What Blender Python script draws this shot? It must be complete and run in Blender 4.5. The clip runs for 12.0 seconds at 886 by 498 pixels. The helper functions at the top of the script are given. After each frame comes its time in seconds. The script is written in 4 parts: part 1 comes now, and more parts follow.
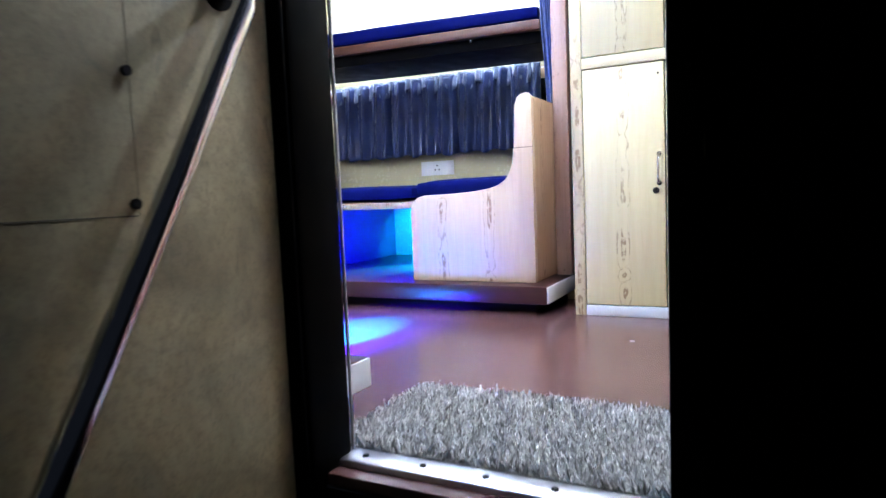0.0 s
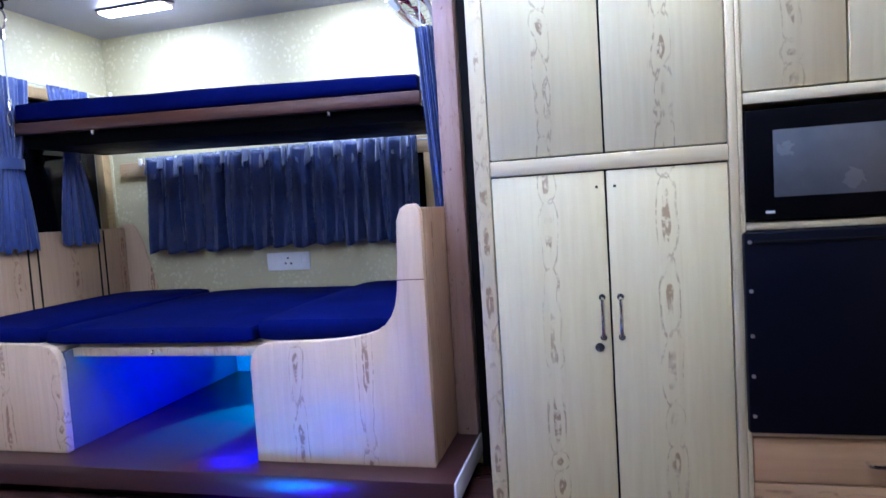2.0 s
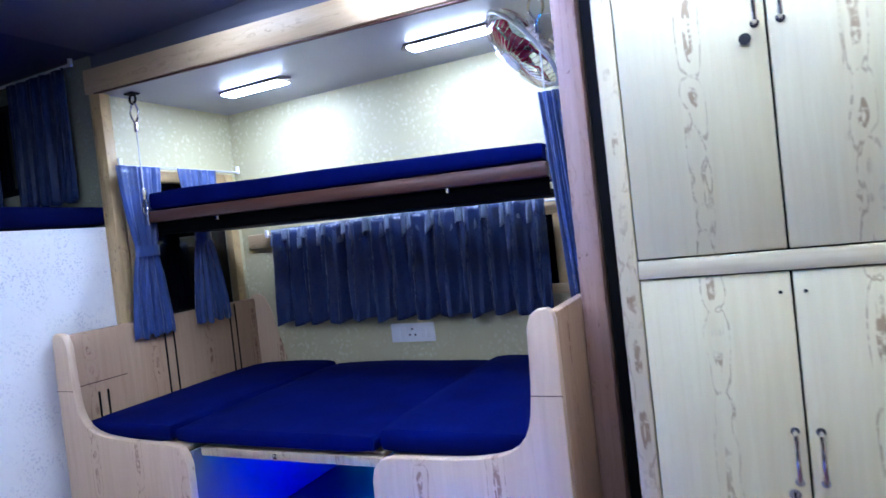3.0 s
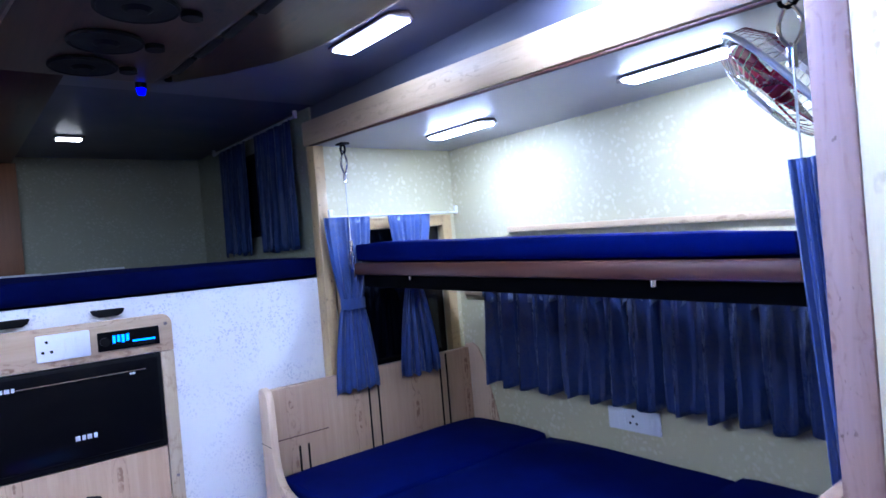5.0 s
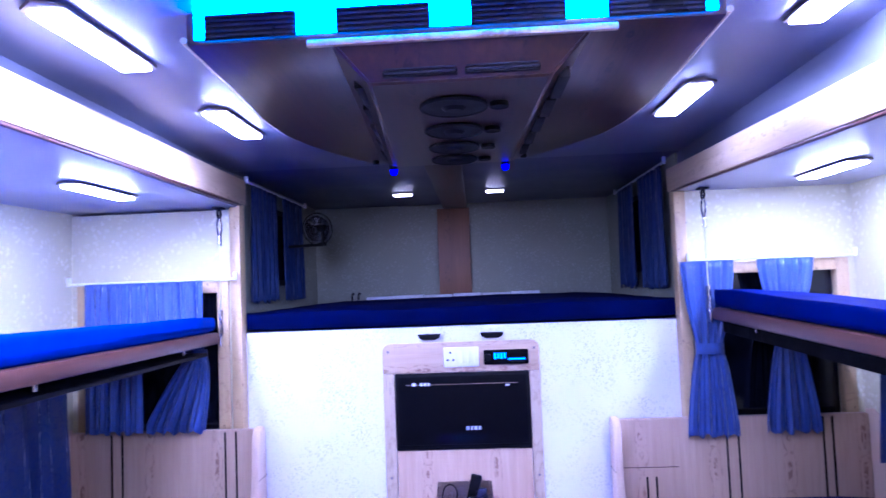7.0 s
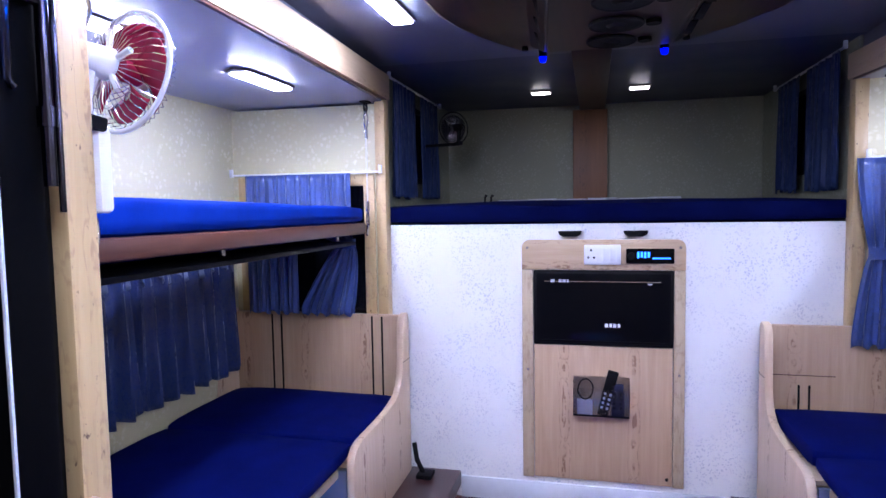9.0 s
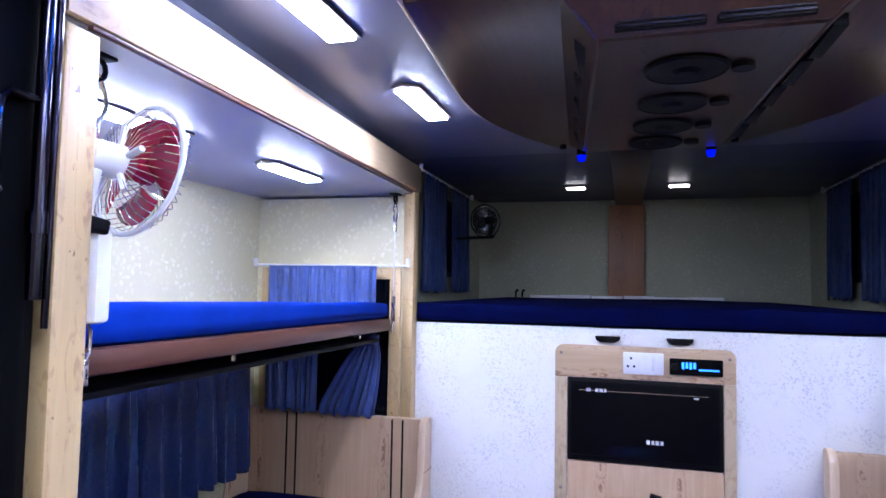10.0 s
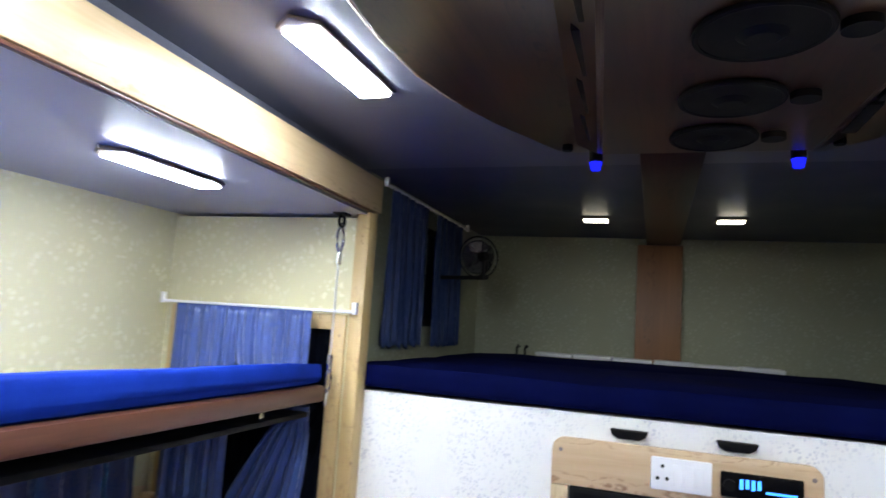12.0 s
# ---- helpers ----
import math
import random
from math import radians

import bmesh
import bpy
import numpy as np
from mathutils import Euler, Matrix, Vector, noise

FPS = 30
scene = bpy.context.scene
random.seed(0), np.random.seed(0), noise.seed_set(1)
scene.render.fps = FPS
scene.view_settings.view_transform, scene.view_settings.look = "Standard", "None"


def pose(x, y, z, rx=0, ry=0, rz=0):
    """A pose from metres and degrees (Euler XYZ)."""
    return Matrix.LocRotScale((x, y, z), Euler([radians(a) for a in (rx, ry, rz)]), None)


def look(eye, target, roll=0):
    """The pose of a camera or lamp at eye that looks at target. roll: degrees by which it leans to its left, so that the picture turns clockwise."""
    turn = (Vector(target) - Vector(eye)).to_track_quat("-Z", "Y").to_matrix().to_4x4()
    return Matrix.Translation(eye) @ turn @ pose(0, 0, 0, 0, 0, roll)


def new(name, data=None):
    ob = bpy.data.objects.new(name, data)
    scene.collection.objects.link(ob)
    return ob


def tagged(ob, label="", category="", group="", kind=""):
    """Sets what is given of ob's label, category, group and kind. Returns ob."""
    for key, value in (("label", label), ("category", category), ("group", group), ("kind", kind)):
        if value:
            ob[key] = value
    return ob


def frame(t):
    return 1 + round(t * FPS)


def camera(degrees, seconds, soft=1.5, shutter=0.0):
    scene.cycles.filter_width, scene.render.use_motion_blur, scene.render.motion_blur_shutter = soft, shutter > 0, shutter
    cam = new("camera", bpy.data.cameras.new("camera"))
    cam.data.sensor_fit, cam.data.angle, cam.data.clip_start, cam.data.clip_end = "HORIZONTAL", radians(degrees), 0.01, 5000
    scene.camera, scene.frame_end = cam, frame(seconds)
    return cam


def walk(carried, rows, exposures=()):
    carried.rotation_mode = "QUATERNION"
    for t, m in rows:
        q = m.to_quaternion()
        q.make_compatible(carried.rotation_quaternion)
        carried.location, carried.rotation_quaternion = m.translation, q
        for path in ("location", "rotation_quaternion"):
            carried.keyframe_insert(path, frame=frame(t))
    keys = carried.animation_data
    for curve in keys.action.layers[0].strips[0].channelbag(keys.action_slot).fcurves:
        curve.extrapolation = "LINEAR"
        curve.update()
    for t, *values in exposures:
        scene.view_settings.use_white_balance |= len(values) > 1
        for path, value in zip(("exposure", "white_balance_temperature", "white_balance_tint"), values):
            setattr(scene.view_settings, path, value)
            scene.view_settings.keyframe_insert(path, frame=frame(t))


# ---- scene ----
cam = camera(70.1, 12.0, soft=1.5, shutter=0.3)
PATH = [
    (0, (0.986, 1.18, 0.486), (0.079, 2.954, 0.316), -2.4),
    (0.5, (0.852, 1.466, 0.511), (0.03, 3.285, 0.39), -2.2),
    (1, (0.739, 1.638, 0.642), (0.047, 3.504, 0.442), -3.8),
    (1.5, (0.691, 1.792, 0.744), (0.108, 3.699, 0.597), -2.7),
    (2, (0.651, 1.901, 0.858), (0.166, 3.837, 0.73), -3.6),
    (2.5, (0.625, 2.045, 0.985), (-0.046, 3.926, 0.875), -6.2),
    (3, (0.589, 2.136, 1.081), (-0.269, 3.942, 1.035), -6.4),
    (3.2, (0.568, 2.198, 1.101), (-0.341, 3.979, 1.047), -6.5),
    (4.8, (0.622, 2.607, 1.370), (-0.891, 3.914, 1.29), -6.7),
    (5, (0.611, 2.679, 1.360), (-0.948, 3.931, 1.348), -4.8),
    (5.5, (0.685, 2.869, 1.409), (-1.034, 3.890, 1.465), -3.8),
    (6, (0.835, 2.989, 1.469), (-1.072, 3.580, 1.585), -3.4),
    (6.5, (0.975, 3.078, 1.464), (-1.018, 3.216, 1.573), -2.2),
    (7, (1.002, 3.066, 1.461), (-0.993, 2.964, 1.568), -2.2),
    (7.5, (1.006, 3.041, 1.451), (-0.967, 2.718, 1.517), -1.8),
    (7.7, (1.002, 3.015, 1.446), (-0.964, 2.648, 1.486), -2.0),
    (9.3, (1.013, 2.948, 1.356), (-0.926, 2.481, 1.204), -0.8),
    (9.5, (0.982, 2.945, 1.388), (-0.957, 2.455, 1.372), -0.3),
    (10, (0.877, 2.911, 1.428), (-1.042, 2.36, 1.546), 1.0),
    (10.5, (0.7, 2.866, 1.471), (-1.144, 2.11, 1.636), -1.6),
    (11, (0.546, 2.928, 1.508), (-1.152, 1.894, 1.721), 0.6),
    (11.5, (0.31, 3.0, 1.49), (-1.42, 2.061, 1.682), 1.6),
    (12, (0.098, 2.907, 1.501), (-1.783, 2.267, 1.732), 3.8),
]
EXPOSURES = [(0, 1.5, 6800, 4), (1.0, 0.88, 6100, 20), (1.5, 0.66, 5950, 18), (2.0, 0.52, 5850, 14), (3, 0.33, 5650, 10), (5.0, 0.36, 5250, 16), (6.0, 0.68, 4750, 46), (6.5, 0.92, 4600, 46), (7, 0.92, 4700, 54), (7.5, 0.75, 5150, 46), (9.5, 0.42, 6000, 24), (10.5, 0.2, 5900, 20), (11, -0.25, 5800, 18), (11.5, -0.35, 6800, 6), (12, 0.45, 7600, 2)]
walk(cam, [(t, look(eye, target, roll)) for t, eye, target, roll in PATH], EXPOSURES)

# ---- world and lamps' strength ----
world = bpy.data.worlds.new("night")
scene.world = world
world.use_nodes = True
world.node_tree.nodes["Background"].inputs[0].default_value = (0.02, 0.025, 0.04, 1)
world.node_tree.nodes["Background"].inputs[1].default_value = 0.1

LAMP = 108.0
BLUE = (0.0, 0.26, 1.0)


def lamp(kind, place, target, energy, colour, size=0.1, spot=60):
    data = bpy.data.lights.new("blue_led_light", kind)
    data.energy, data.color = energy, colour
    if kind == "AREA":
        data.shape, data.size, data.size_y = "RECTANGLE", size, 0.03
    else:
        data.shadow_soft_size = size
    if kind == "SPOT":
        data.spot_size, data.spot_blend = radians(spot), 0.5
    ob = new("blue_led_light", data)
    ob.matrix_world = look(place, target)
    return ob


# ---- materials ----
def material(name, rough=0.5, metal=0.0):
    m = bpy.data.materials.new(name)
    m.use_nodes = True
    b = m.node_tree.nodes["Principled BSDF"]
    b.inputs["Roughness"].default_value, b.inputs["Metallic"].default_value = rough, metal
    return m, m.node_tree, b


def node(tree, kind, **values):
    n = tree.nodes.new(kind)
    for key, value in values.items():
        if key in n.inputs:
            n.inputs[key].default_value = value
    return n


def coords(tree, scale, rot=(0, 0, 0)):
    c = tree.nodes.new("ShaderNodeTexCoord")
    g = tree.nodes.new("ShaderNodeMapping")
    g.inputs["Scale"].default_value = scale
    g.inputs["Rotation"].default_value = rot
    tree.links.new(c.outputs["Object"], g.inputs["Vector"])
    return g.outputs[0]


def noise_tex(tree, vec, scale, detail=4, rough=0.55, distort=0.0):
    n = node(tree, "ShaderNodeTexNoise", Scale=scale, Detail=detail, Roughness=rough, Distortion=distort)
    tree.links.new(vec, n.inputs["Vector"])
    return n.outputs[0]


def ramp(tree, fac, a, b, lo=0.0, hi=1.0):
    r = tree.nodes.new("ShaderNodeValToRGB")
    r.color_ramp.elements[0].position, r.color_ramp.elements[1].position = lo, hi
    r.color_ramp.elements[0].color, r.color_ramp.elements[1].color = (*a, 1), (*b, 1)
    tree.links.new(fac, r.inputs[0])
    return r.outputs[0]


def mix(tree, fac, a, b, blend="MIX"):
    n = tree.nodes.new("ShaderNodeMix")
    n.data_type, n.blend_type = "RGBA", blend
    for value, i in ((fac, 0), (a, 6), (b, 7)):
        if isinstance(value, (int, float)):
            n.inputs[i].default_value = value
        elif isinstance(value, tuple):
            n.inputs[i].default_value = (*value, 1)
        else:
            tree.links.new(value, n.inputs[i])
    return n.outputs[2]


def maths(tree, op, a, b=0.0):
    n = tree.nodes.new("ShaderNodeMath")
    n.operation = op
    for value, i in ((a, 0), (b, 1)):
        if isinstance(value, (int, float)):
            n.inputs[i].default_value = value
        else:
            tree.links.new(value, n.inputs[i])
    return n.outputs[0]


def bump(tree, bsdf, height, strength=0.2, distance=0.002):
    n = node(tree, "ShaderNodeBump", Strength=strength, Distance=distance)
    tree.links.new(height, n.inputs["Height"])
    tree.links.new(n.outputs[0], bsdf.inputs["Normal"])


def wood(name, light, dark, knot, across="x", along="z", period=0.29, shift=0.1, rough=0.42, marks=1.0, chips=0.0):
    """Pine-look laminate: fine grain along one axis and a column of flame marks down each board."""
    m, t, b = material(name, rough)
    s = {"x": 0, "y": 1, "z": 2}
    sc = [22.0, 22.0, 22.0]
    sc[s[along]] = 1.3
    grain = noise_tex(t, coords(t, tuple(sc)), 2.6, 5, 0.6, 0.4)
    sc2 = [5.0, 5.0, 5.0]
    sc2[s[along]] = 0.35
    bands = noise_tex(t, coords(t, tuple(sc2)), 2.0, 2)
    colour = mix(t, maths(t, "MULTIPLY", bands, 0.7), ramp(t, grain, light, dark, 0.35, 0.8), dark)
    c = t.nodes.new("ShaderNodeTexCoord")
    sep = t.nodes.new("ShaderNodeSeparateXYZ")
    t.links.new(c.outputs["Object"], sep.inputs[0])
    u, v = sep.outputs[s[across]], sep.outputs[s[along]]
    wob = noise_tex(t, coords(t, (3.0, 3.0, 3.0)), 1.0, 2)
    cell = maths(t, "SUBTRACT", maths(t, "FRACT", maths(t, "ADD", maths(t, "DIVIDE", u, period), shift)), 0.5)
    cell = maths(t, "ADD", cell, maths(t, "MULTIPLY", maths(t, "SUBTRACT", wob, 0.5), 0.05))
    # flame marks: broken rings, long along the grain, one above the other in a narrow column
    du = maths(t, "MULTIPLY", cell, period / 0.023)
    along_v = maths(t, "ADD", maths(t, "DIVIDE", v, 0.20), maths(t, "MULTIPLY", wob, 5.0))
    dv = maths(t, "MULTIPLY", maths(t, "SUBTRACT", maths(t, "FRACT", along_v), 0.5), 2.1)
    ring = maths(t, "SQRT", maths(t, "ADD", maths(t, "MULTIPLY", du, du), maths(t, "MULTIPLY", dv, dv)))
    sc3 = [85.0, 85.0, 85.0]
    sc3[s[along]] = 6.0
    feather = noise_tex(t, coords(t, tuple(sc3)), 1.0, 3)
    ring = maths(t, "ADD", ring, maths(t, "MULTIPLY", maths(t, "SUBTRACT", feather, 0.5), 0.9))
    arcs = maths(t, "SINE", maths(t, "MULTIPLY", ring, 6.6))
    column = ramp(t, maths(t, "MULTIPLY", ring, 0.7), (1, 1, 1), (0, 0, 0), 0.70, 0.82)
    patch = noise_tex(t, coords(t, (9.0, 9.0, 9.0)), 1.1, 2)
    mask = maths(t, "MULTIPLY", maths(t, "MULTIPLY", ramp(t, arcs, (0, 0, 0), (1, 1, 1), -0.0, 0.75), column), ramp(t, patch, (0, 0, 0), (1, 1, 1), 0.33, 0.50))
    edge = noise_tex(t, coords(t, tuple(sc)), 1.2, 3)
    mask = maths(t, "MULTIPLY", mask, ramp(t, edge, (0.25, 0.25, 0.25), (1, 1, 1), 0.30, 0.50))
    gaps = noise_tex(t, coords(t, (1, 1, 1)), 55.0, 2)
    mask = maths(t, "MULTIPLY", mask, ramp(t, gaps, (0.05, 0.05, 0.05), (1, 1, 1), 0.38, 0.54))
    strip = t.nodes.new("ShaderNodeTexWhiteNoise")
    strip.noise_dimensions = "1D"
    t.links.new(maths(t, "FLOOR", maths(t, "DIVIDE", u, period / 4.3)), strip.inputs["W"])
    colour = mix(t, maths(t, "MULTIPLY", strip.outputs[0], 0.30), colour, dark)
    colour = mix(t, maths(t, "MINIMUM", maths(t, "MULTIPLY", mask, 1.2 * marks), 0.9), colour, knot)
    if chips:
        nick = ramp(t, noise_tex(t, coords(t, (1.0, 1.0, 0.55)), 75.0, 3, 0.6), (0, 0, 0), (1, 1, 1), 0.655, 0.68)
        where = ramp(t, noise_tex(t, coords(t, (1, 1, 1)), 9.0, 2), (0, 0, 0), (1, 1, 1), 0.45, 0.6)
        colour = mix(t, maths(t, "MULTIPLY", maths(t, "MULTIPLY", nick, where), chips), colour, (0.10, 0.05, 0.025))
    t.links.new(colour, b.inputs["Base Color"])
    bump(t, b, grain, 0.08, 0.001)
    return m


def plain(name, colour, rough=0.5, metal=0.0, vary=0.12, scale=12.0, relief=0.05):
    m, t, b = material(name, rough, metal)
    n = noise_tex(t, coords(t, (1, 1, 1)), scale, 5)
    t.links.new(ramp(t, n, tuple(c * (1 - vary) for c in colour), tuple(min(1, c * (1 + vary)) for c in colour), 0.3, 0.7), b.inputs["Base Color"])
    t.links.new(ramp(t, n, (rough * 0.85,) * 3, (min(1, rough * 1.15),) * 3, 0.3, 0.7), b.inputs["Roughness"])
    if relief:
        bump(t, b, noise_tex(t, coords(t, (1, 1, 1)), scale * 12, 3), relief, 0.001)
    return m


def glow(name, colour, strength):
    m = bpy.data.materials.new(name)
    m.use_nodes = True
    t = m.node_tree
    t.nodes.clear()
    e = node(t, "ShaderNodeEmission", Strength=strength)
    e.inputs[0].default_value = (*colour, 1)
    o = t.nodes.new("ShaderNodeOutputMaterial")
    t.links.new(e.outputs[0], o.inputs[0])
    return m


def wallpaper(name, base, leaf, rough, scale=16.0, gloss=0.25):
    """Vinyl paper printed with small sprigs, in patches."""
    m, t, b = material(name, rough)
    vec = coords(t, (1, 1, 1))
    v = node(t, "ShaderNodeTexVoronoi", Scale=scale * 3.6, Randomness=1.0)
    add = t.nodes.new("ShaderNodeVectorMath")
    add.operation = "ADD"
    wv = t.nodes.new("ShaderNodeVectorMath")
    wv.operation = "SCALE"
    wv.inputs["Scale"].default_value = 0.05
    nn = node(t, "ShaderNodeTexNoise", Scale=20.0, Detail=2)
    t.links.new(vec, nn.inputs["Vector"])
    t.links.new(nn.outputs["Color"], wv.inputs[0])
    t.links.new(vec, add.inputs[0])
    t.links.new(wv.outputs[0], add.inputs[1])
    t.links.new(add.outputs[0], v.inputs["Vector"])
    leaves = ramp(t, v.outputs["Distance"], (1, 1, 1), (0, 0, 0), 0.18, 0.45)
    patch = ramp(t, noise_tex(t, vec, 7.0, 3), (0, 0, 0), (1, 1, 1), 0.36, 0.62)
    mask = maths(t, "MULTIPLY", leaves, patch)
    soft = ramp(t, noise_tex(t, vec, 3.0, 4), tuple(c * 0.93 for c in base), base, 0.3, 0.7)
    t.links.new(mix(t, mask, soft, leaf), b.inputs["Base Color"])
    t.links.new(ramp(t, mask, (rough,) * 3, (gloss,) * 3), b.inputs["Roughness"])
    bump(t, b, mask, 0.12, 0.001)
    return m


def fabric(name, colour, rough=0.8, sheen=0.3, weave=900.0, damask=0.0):
    m, t, b = material(name, rough)
    vec = coords(t, (1, 1, 1))
    n = noise_tex(t, vec, 6.0, 5)
    col = ramp(t, n, tuple(c * 0.8 for c in colour), tuple(min(1, c * 1.2) for c in colour), 0.3, 0.7)
    if damask:
        d = ramp(t, noise_tex(t, coords(t, (1, 1, 0.6)), 45.0, 3, 0.6, 1.2), (0, 0, 0), (1, 1, 1), 0.5, 0.58)
        col = mix(t, maths(t, "MULTIPLY", d, damask), col, tuple(min(1, c * 1.5 + 0.05) for c in colour))
        t.links.new(ramp(t, d, (rough,) * 3, (rough * 0.6,) * 3), b.inputs["Roughness"])
    t.links.new(col, b.inputs["Base Color"])
    b.inputs["Sheen Weight"].default_value = sheen
    b.inputs["Specular IOR Level"].default_value = 0.45 if damask else 0.03
    bump(t, b, noise_tex(t, vec, weave, 2), 0.15, 0.0006)
    return m


PINE = wood("pale_pine_laminate", (0.79, 0.71, 0.43), (0.67, 0.57, 0.31), (0.33, 0.21, 0.10), period=0.295, shift=0.737)
PINE_FRAME = wood("pale_pine_frame", (0.60, 0.48, 0.32), (0.42, 0.31, 0.18), (0.26, 0.15, 0.07), period=0.10, marks=0.6)
PINE_STILE = wood("pale_pine_stile", (0.75, 0.66, 0.41), (0.61, 0.50, 0.28), (0.32, 0.20, 0.10), period=0.11, shift=0.3, marks=0.9)
PINE_RAIL = wood("pale_pine_rail", (0.75, 0.66, 0.41), (0.61, 0.50, 0.28), (0.32, 0.20, 0.10), across="z", along="x", period=0.12, shift=0.2, marks=0.9)
PINE_PANEL = wood("warm_pine_panel", (0.71, 0.53, 0.36), (0.57, 0.40, 0.25), (0.30, 0.16, 0.09), period=0.22, shift=0.636)
PINE_SIDE = wood("warm_pine_side", (0.60, 0.42, 0.27), (0.44, 0.28, 0.16), (0.25, 0.13, 0.07), across="y", period=0.30)
PINE_BEAM = wood("pine_beam", (0.70, 0.53, 0.33), (0.54, 0.38, 0.21), (0.25, 0.13, 0.06), across="z", along="x", period=0.12, marks=0.4)
PINE_ROOF = wood("red_pine_roof_panel", (0.098, 0.044, 0.022), (0.030, 0.012, 0.006), (0.008, 0.003, 0.002), across="y", along="x", period=0.22, rough=0.28)
PINE_ROOF.node_tree.nodes["Principled BSDF"].inputs["Specular IOR Level"].default_value = 0.5
# post pine with the dimmer north side's shading put into its colour
SHADED_POST = wood("reddish_pine_post", (0.46, 0.31, 0.25), (0.34, 0.215, 0.165), (0.20, 0.10, 0.07), period=0.07, marks=0.5, chips=0.7)
PINE_TOP = wood("pine_top_board", (0.62, 0.46, 0.30), (0.47, 0.32, 0.18), (0.26, 0.14, 0.07), across="z", along="y", period=0.13, shift=0.2, marks=0.9)
PINE_POST = wood("pine_post", (0.62, 0.455, 0.23), (0.48, 0.325, 0.14), (0.25, 0.13, 0.06), period=0.07, marks=0.5, chips=0.9)
ORANGE = wood("orange_pine_drawer", (0.60, 0.38, 0.20), (0.45, 0.26, 0.12), (0.20, 0.09, 0.04), across="z", along="x", period=0.2)
DECK = wood("dark_red_deck", (0.060, 0.021, 0.019), (0.035, 0.012, 0.011), (0.02, 0.007, 0.006), across="y", along="x", period=0.3, marks=0.3, rough=0.3)
REDWOOD = wood("red_brown_wood", (0.115, 0.041, 0.024), (0.065, 0.022, 0.013), (0.035, 0.012, 0.008), across="z", along="x", period=0.1, marks=0.4)
FLOOR = wood("red_brown_vinyl", (0.165, 0.075, 0.066), (0.045, 0.020, 0.018), (0.06, 0.027, 0.024), across="y", along="x", period=0.4, rough=0.24, marks=0.3)
SEAM = plain("dark_beige_seam", (0.09, 0.075, 0.045), 0.7)
def grimy(name, colour, rough):
    """Painted board with broad stains, fine speckle and scuffs."""
    m, t, b = material(name, rough)
    vec = coords(t, (1, 1, 1))
    broad = noise_tex(t, vec, 5.0, 6, 0.62, 0.6)
    fine = noise_tex(t, vec, 90.0, 4, 0.7)
    col = ramp(t, broad, tuple(c * 0.55 for c in colour), tuple(c * 1.3 for c in colour), 0.34, 0.66)
    col = mix(t, ramp(t, fine, (0, 0, 0), (0.55, 0.55, 0.55), 0.45, 0.72), col, tuple(c * 0.45 for c in colour))
    scuff = ramp(t, noise_tex(t, coords(t, (1, 1, 0.25)), 26.0, 4, 0.6, 1.0), (0, 0, 0), (1, 1, 1), 0.66, 0.72)
    t.links.new(mix(t, maths(t, "MULTIPLY", scuff, 0.5), col, tuple(c * 0.4 for c in colour)), b.inputs["Base Color"])
    bump(t, b, maths(t, "ADD", fine, broad), 0.4, 0.001)
    return m


LEAF = grimy("beige_door_board", (0.33, 0.275, 0.165), 0.6)
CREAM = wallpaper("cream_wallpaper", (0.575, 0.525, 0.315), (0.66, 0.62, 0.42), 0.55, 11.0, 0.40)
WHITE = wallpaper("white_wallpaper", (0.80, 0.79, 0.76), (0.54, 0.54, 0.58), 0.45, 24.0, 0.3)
# cream wallpaper darkened to put the loft's shade into its colour
SHADED_CREAM = wallpaper("grey_cream_wallpaper", (0.26, 0.27, 0.19), (0.33, 0.34, 0.26), 0.6)
# van ceiling over the loft, its shade painted in as dark blue-grey
SHADED_LOFT_CEIL = plain("blue_grey_loft_ceiling", (0.070, 0.074, 0.12), 0.4, vary=0.04, scale=3.0, relief=0.02)
CEIL = plain("white_gloss_ceiling", (0.33, 0.33, 0.365), 0.35, vary=0.03, scale=2.0, relief=0.02)
# the bunk ceilings' gloss laminate with dim, blue-tinted light mixed into its colour
SHADED_AISLE_CEIL = plain("grey_gloss_laminate_ceiling", (0.135, 0.138, 0.185), 0.34, vary=0.015, scale=2.0, relief=0.02)
# navy cover with the loft's shade put into the colour
SHADED_NAVY = fabric("shaded_navy_loft_cover", (0.001, 0.0025, 0.03), 0.85, 0.0)
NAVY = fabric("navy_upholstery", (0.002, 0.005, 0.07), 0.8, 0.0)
# navy cover brightened to carry the lamp light on the south bunk
LIT_NAVY = fabric("lit_navy_upholstery", (0.004, 0.027, 0.26), 0.7, 0.0)
# curtain satin darkened for the shade under the bunks
SHADED_CURTAIN = fabric("shaded_blue_satin_curtain", (0.0085, 0.022, 0.090), 0.32, 0.12, 500.0, 0.55)
# the same satin, lightened where the bunk lamps reach it
LIT_CURTAIN = fabric("lit_blue_satin_curtain", (0.029, 0.058, 0.19), 0.34, 0.2, 500.0, 0.6)
# the same satin again, silvered by light falling behind the bunk
LIT_HEAD_SATIN = fabric("lit_blue_satin_heading", (0.13, 0.16, 0.24), 0.3, 0.2, 500.0, 0.5)
LOFT_CURTAIN = fabric("dark_blue_loft_curtain", (0.009, 0.022, 0.08), 0.5, 0.03, 500.0, 0.2)
LOFT_CURTAIN.node_tree.nodes["Principled BSDF"].inputs["Specular IOR Level"].default_value = 0.15
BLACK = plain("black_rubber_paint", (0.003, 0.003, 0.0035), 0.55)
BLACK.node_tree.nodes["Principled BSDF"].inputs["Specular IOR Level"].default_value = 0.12
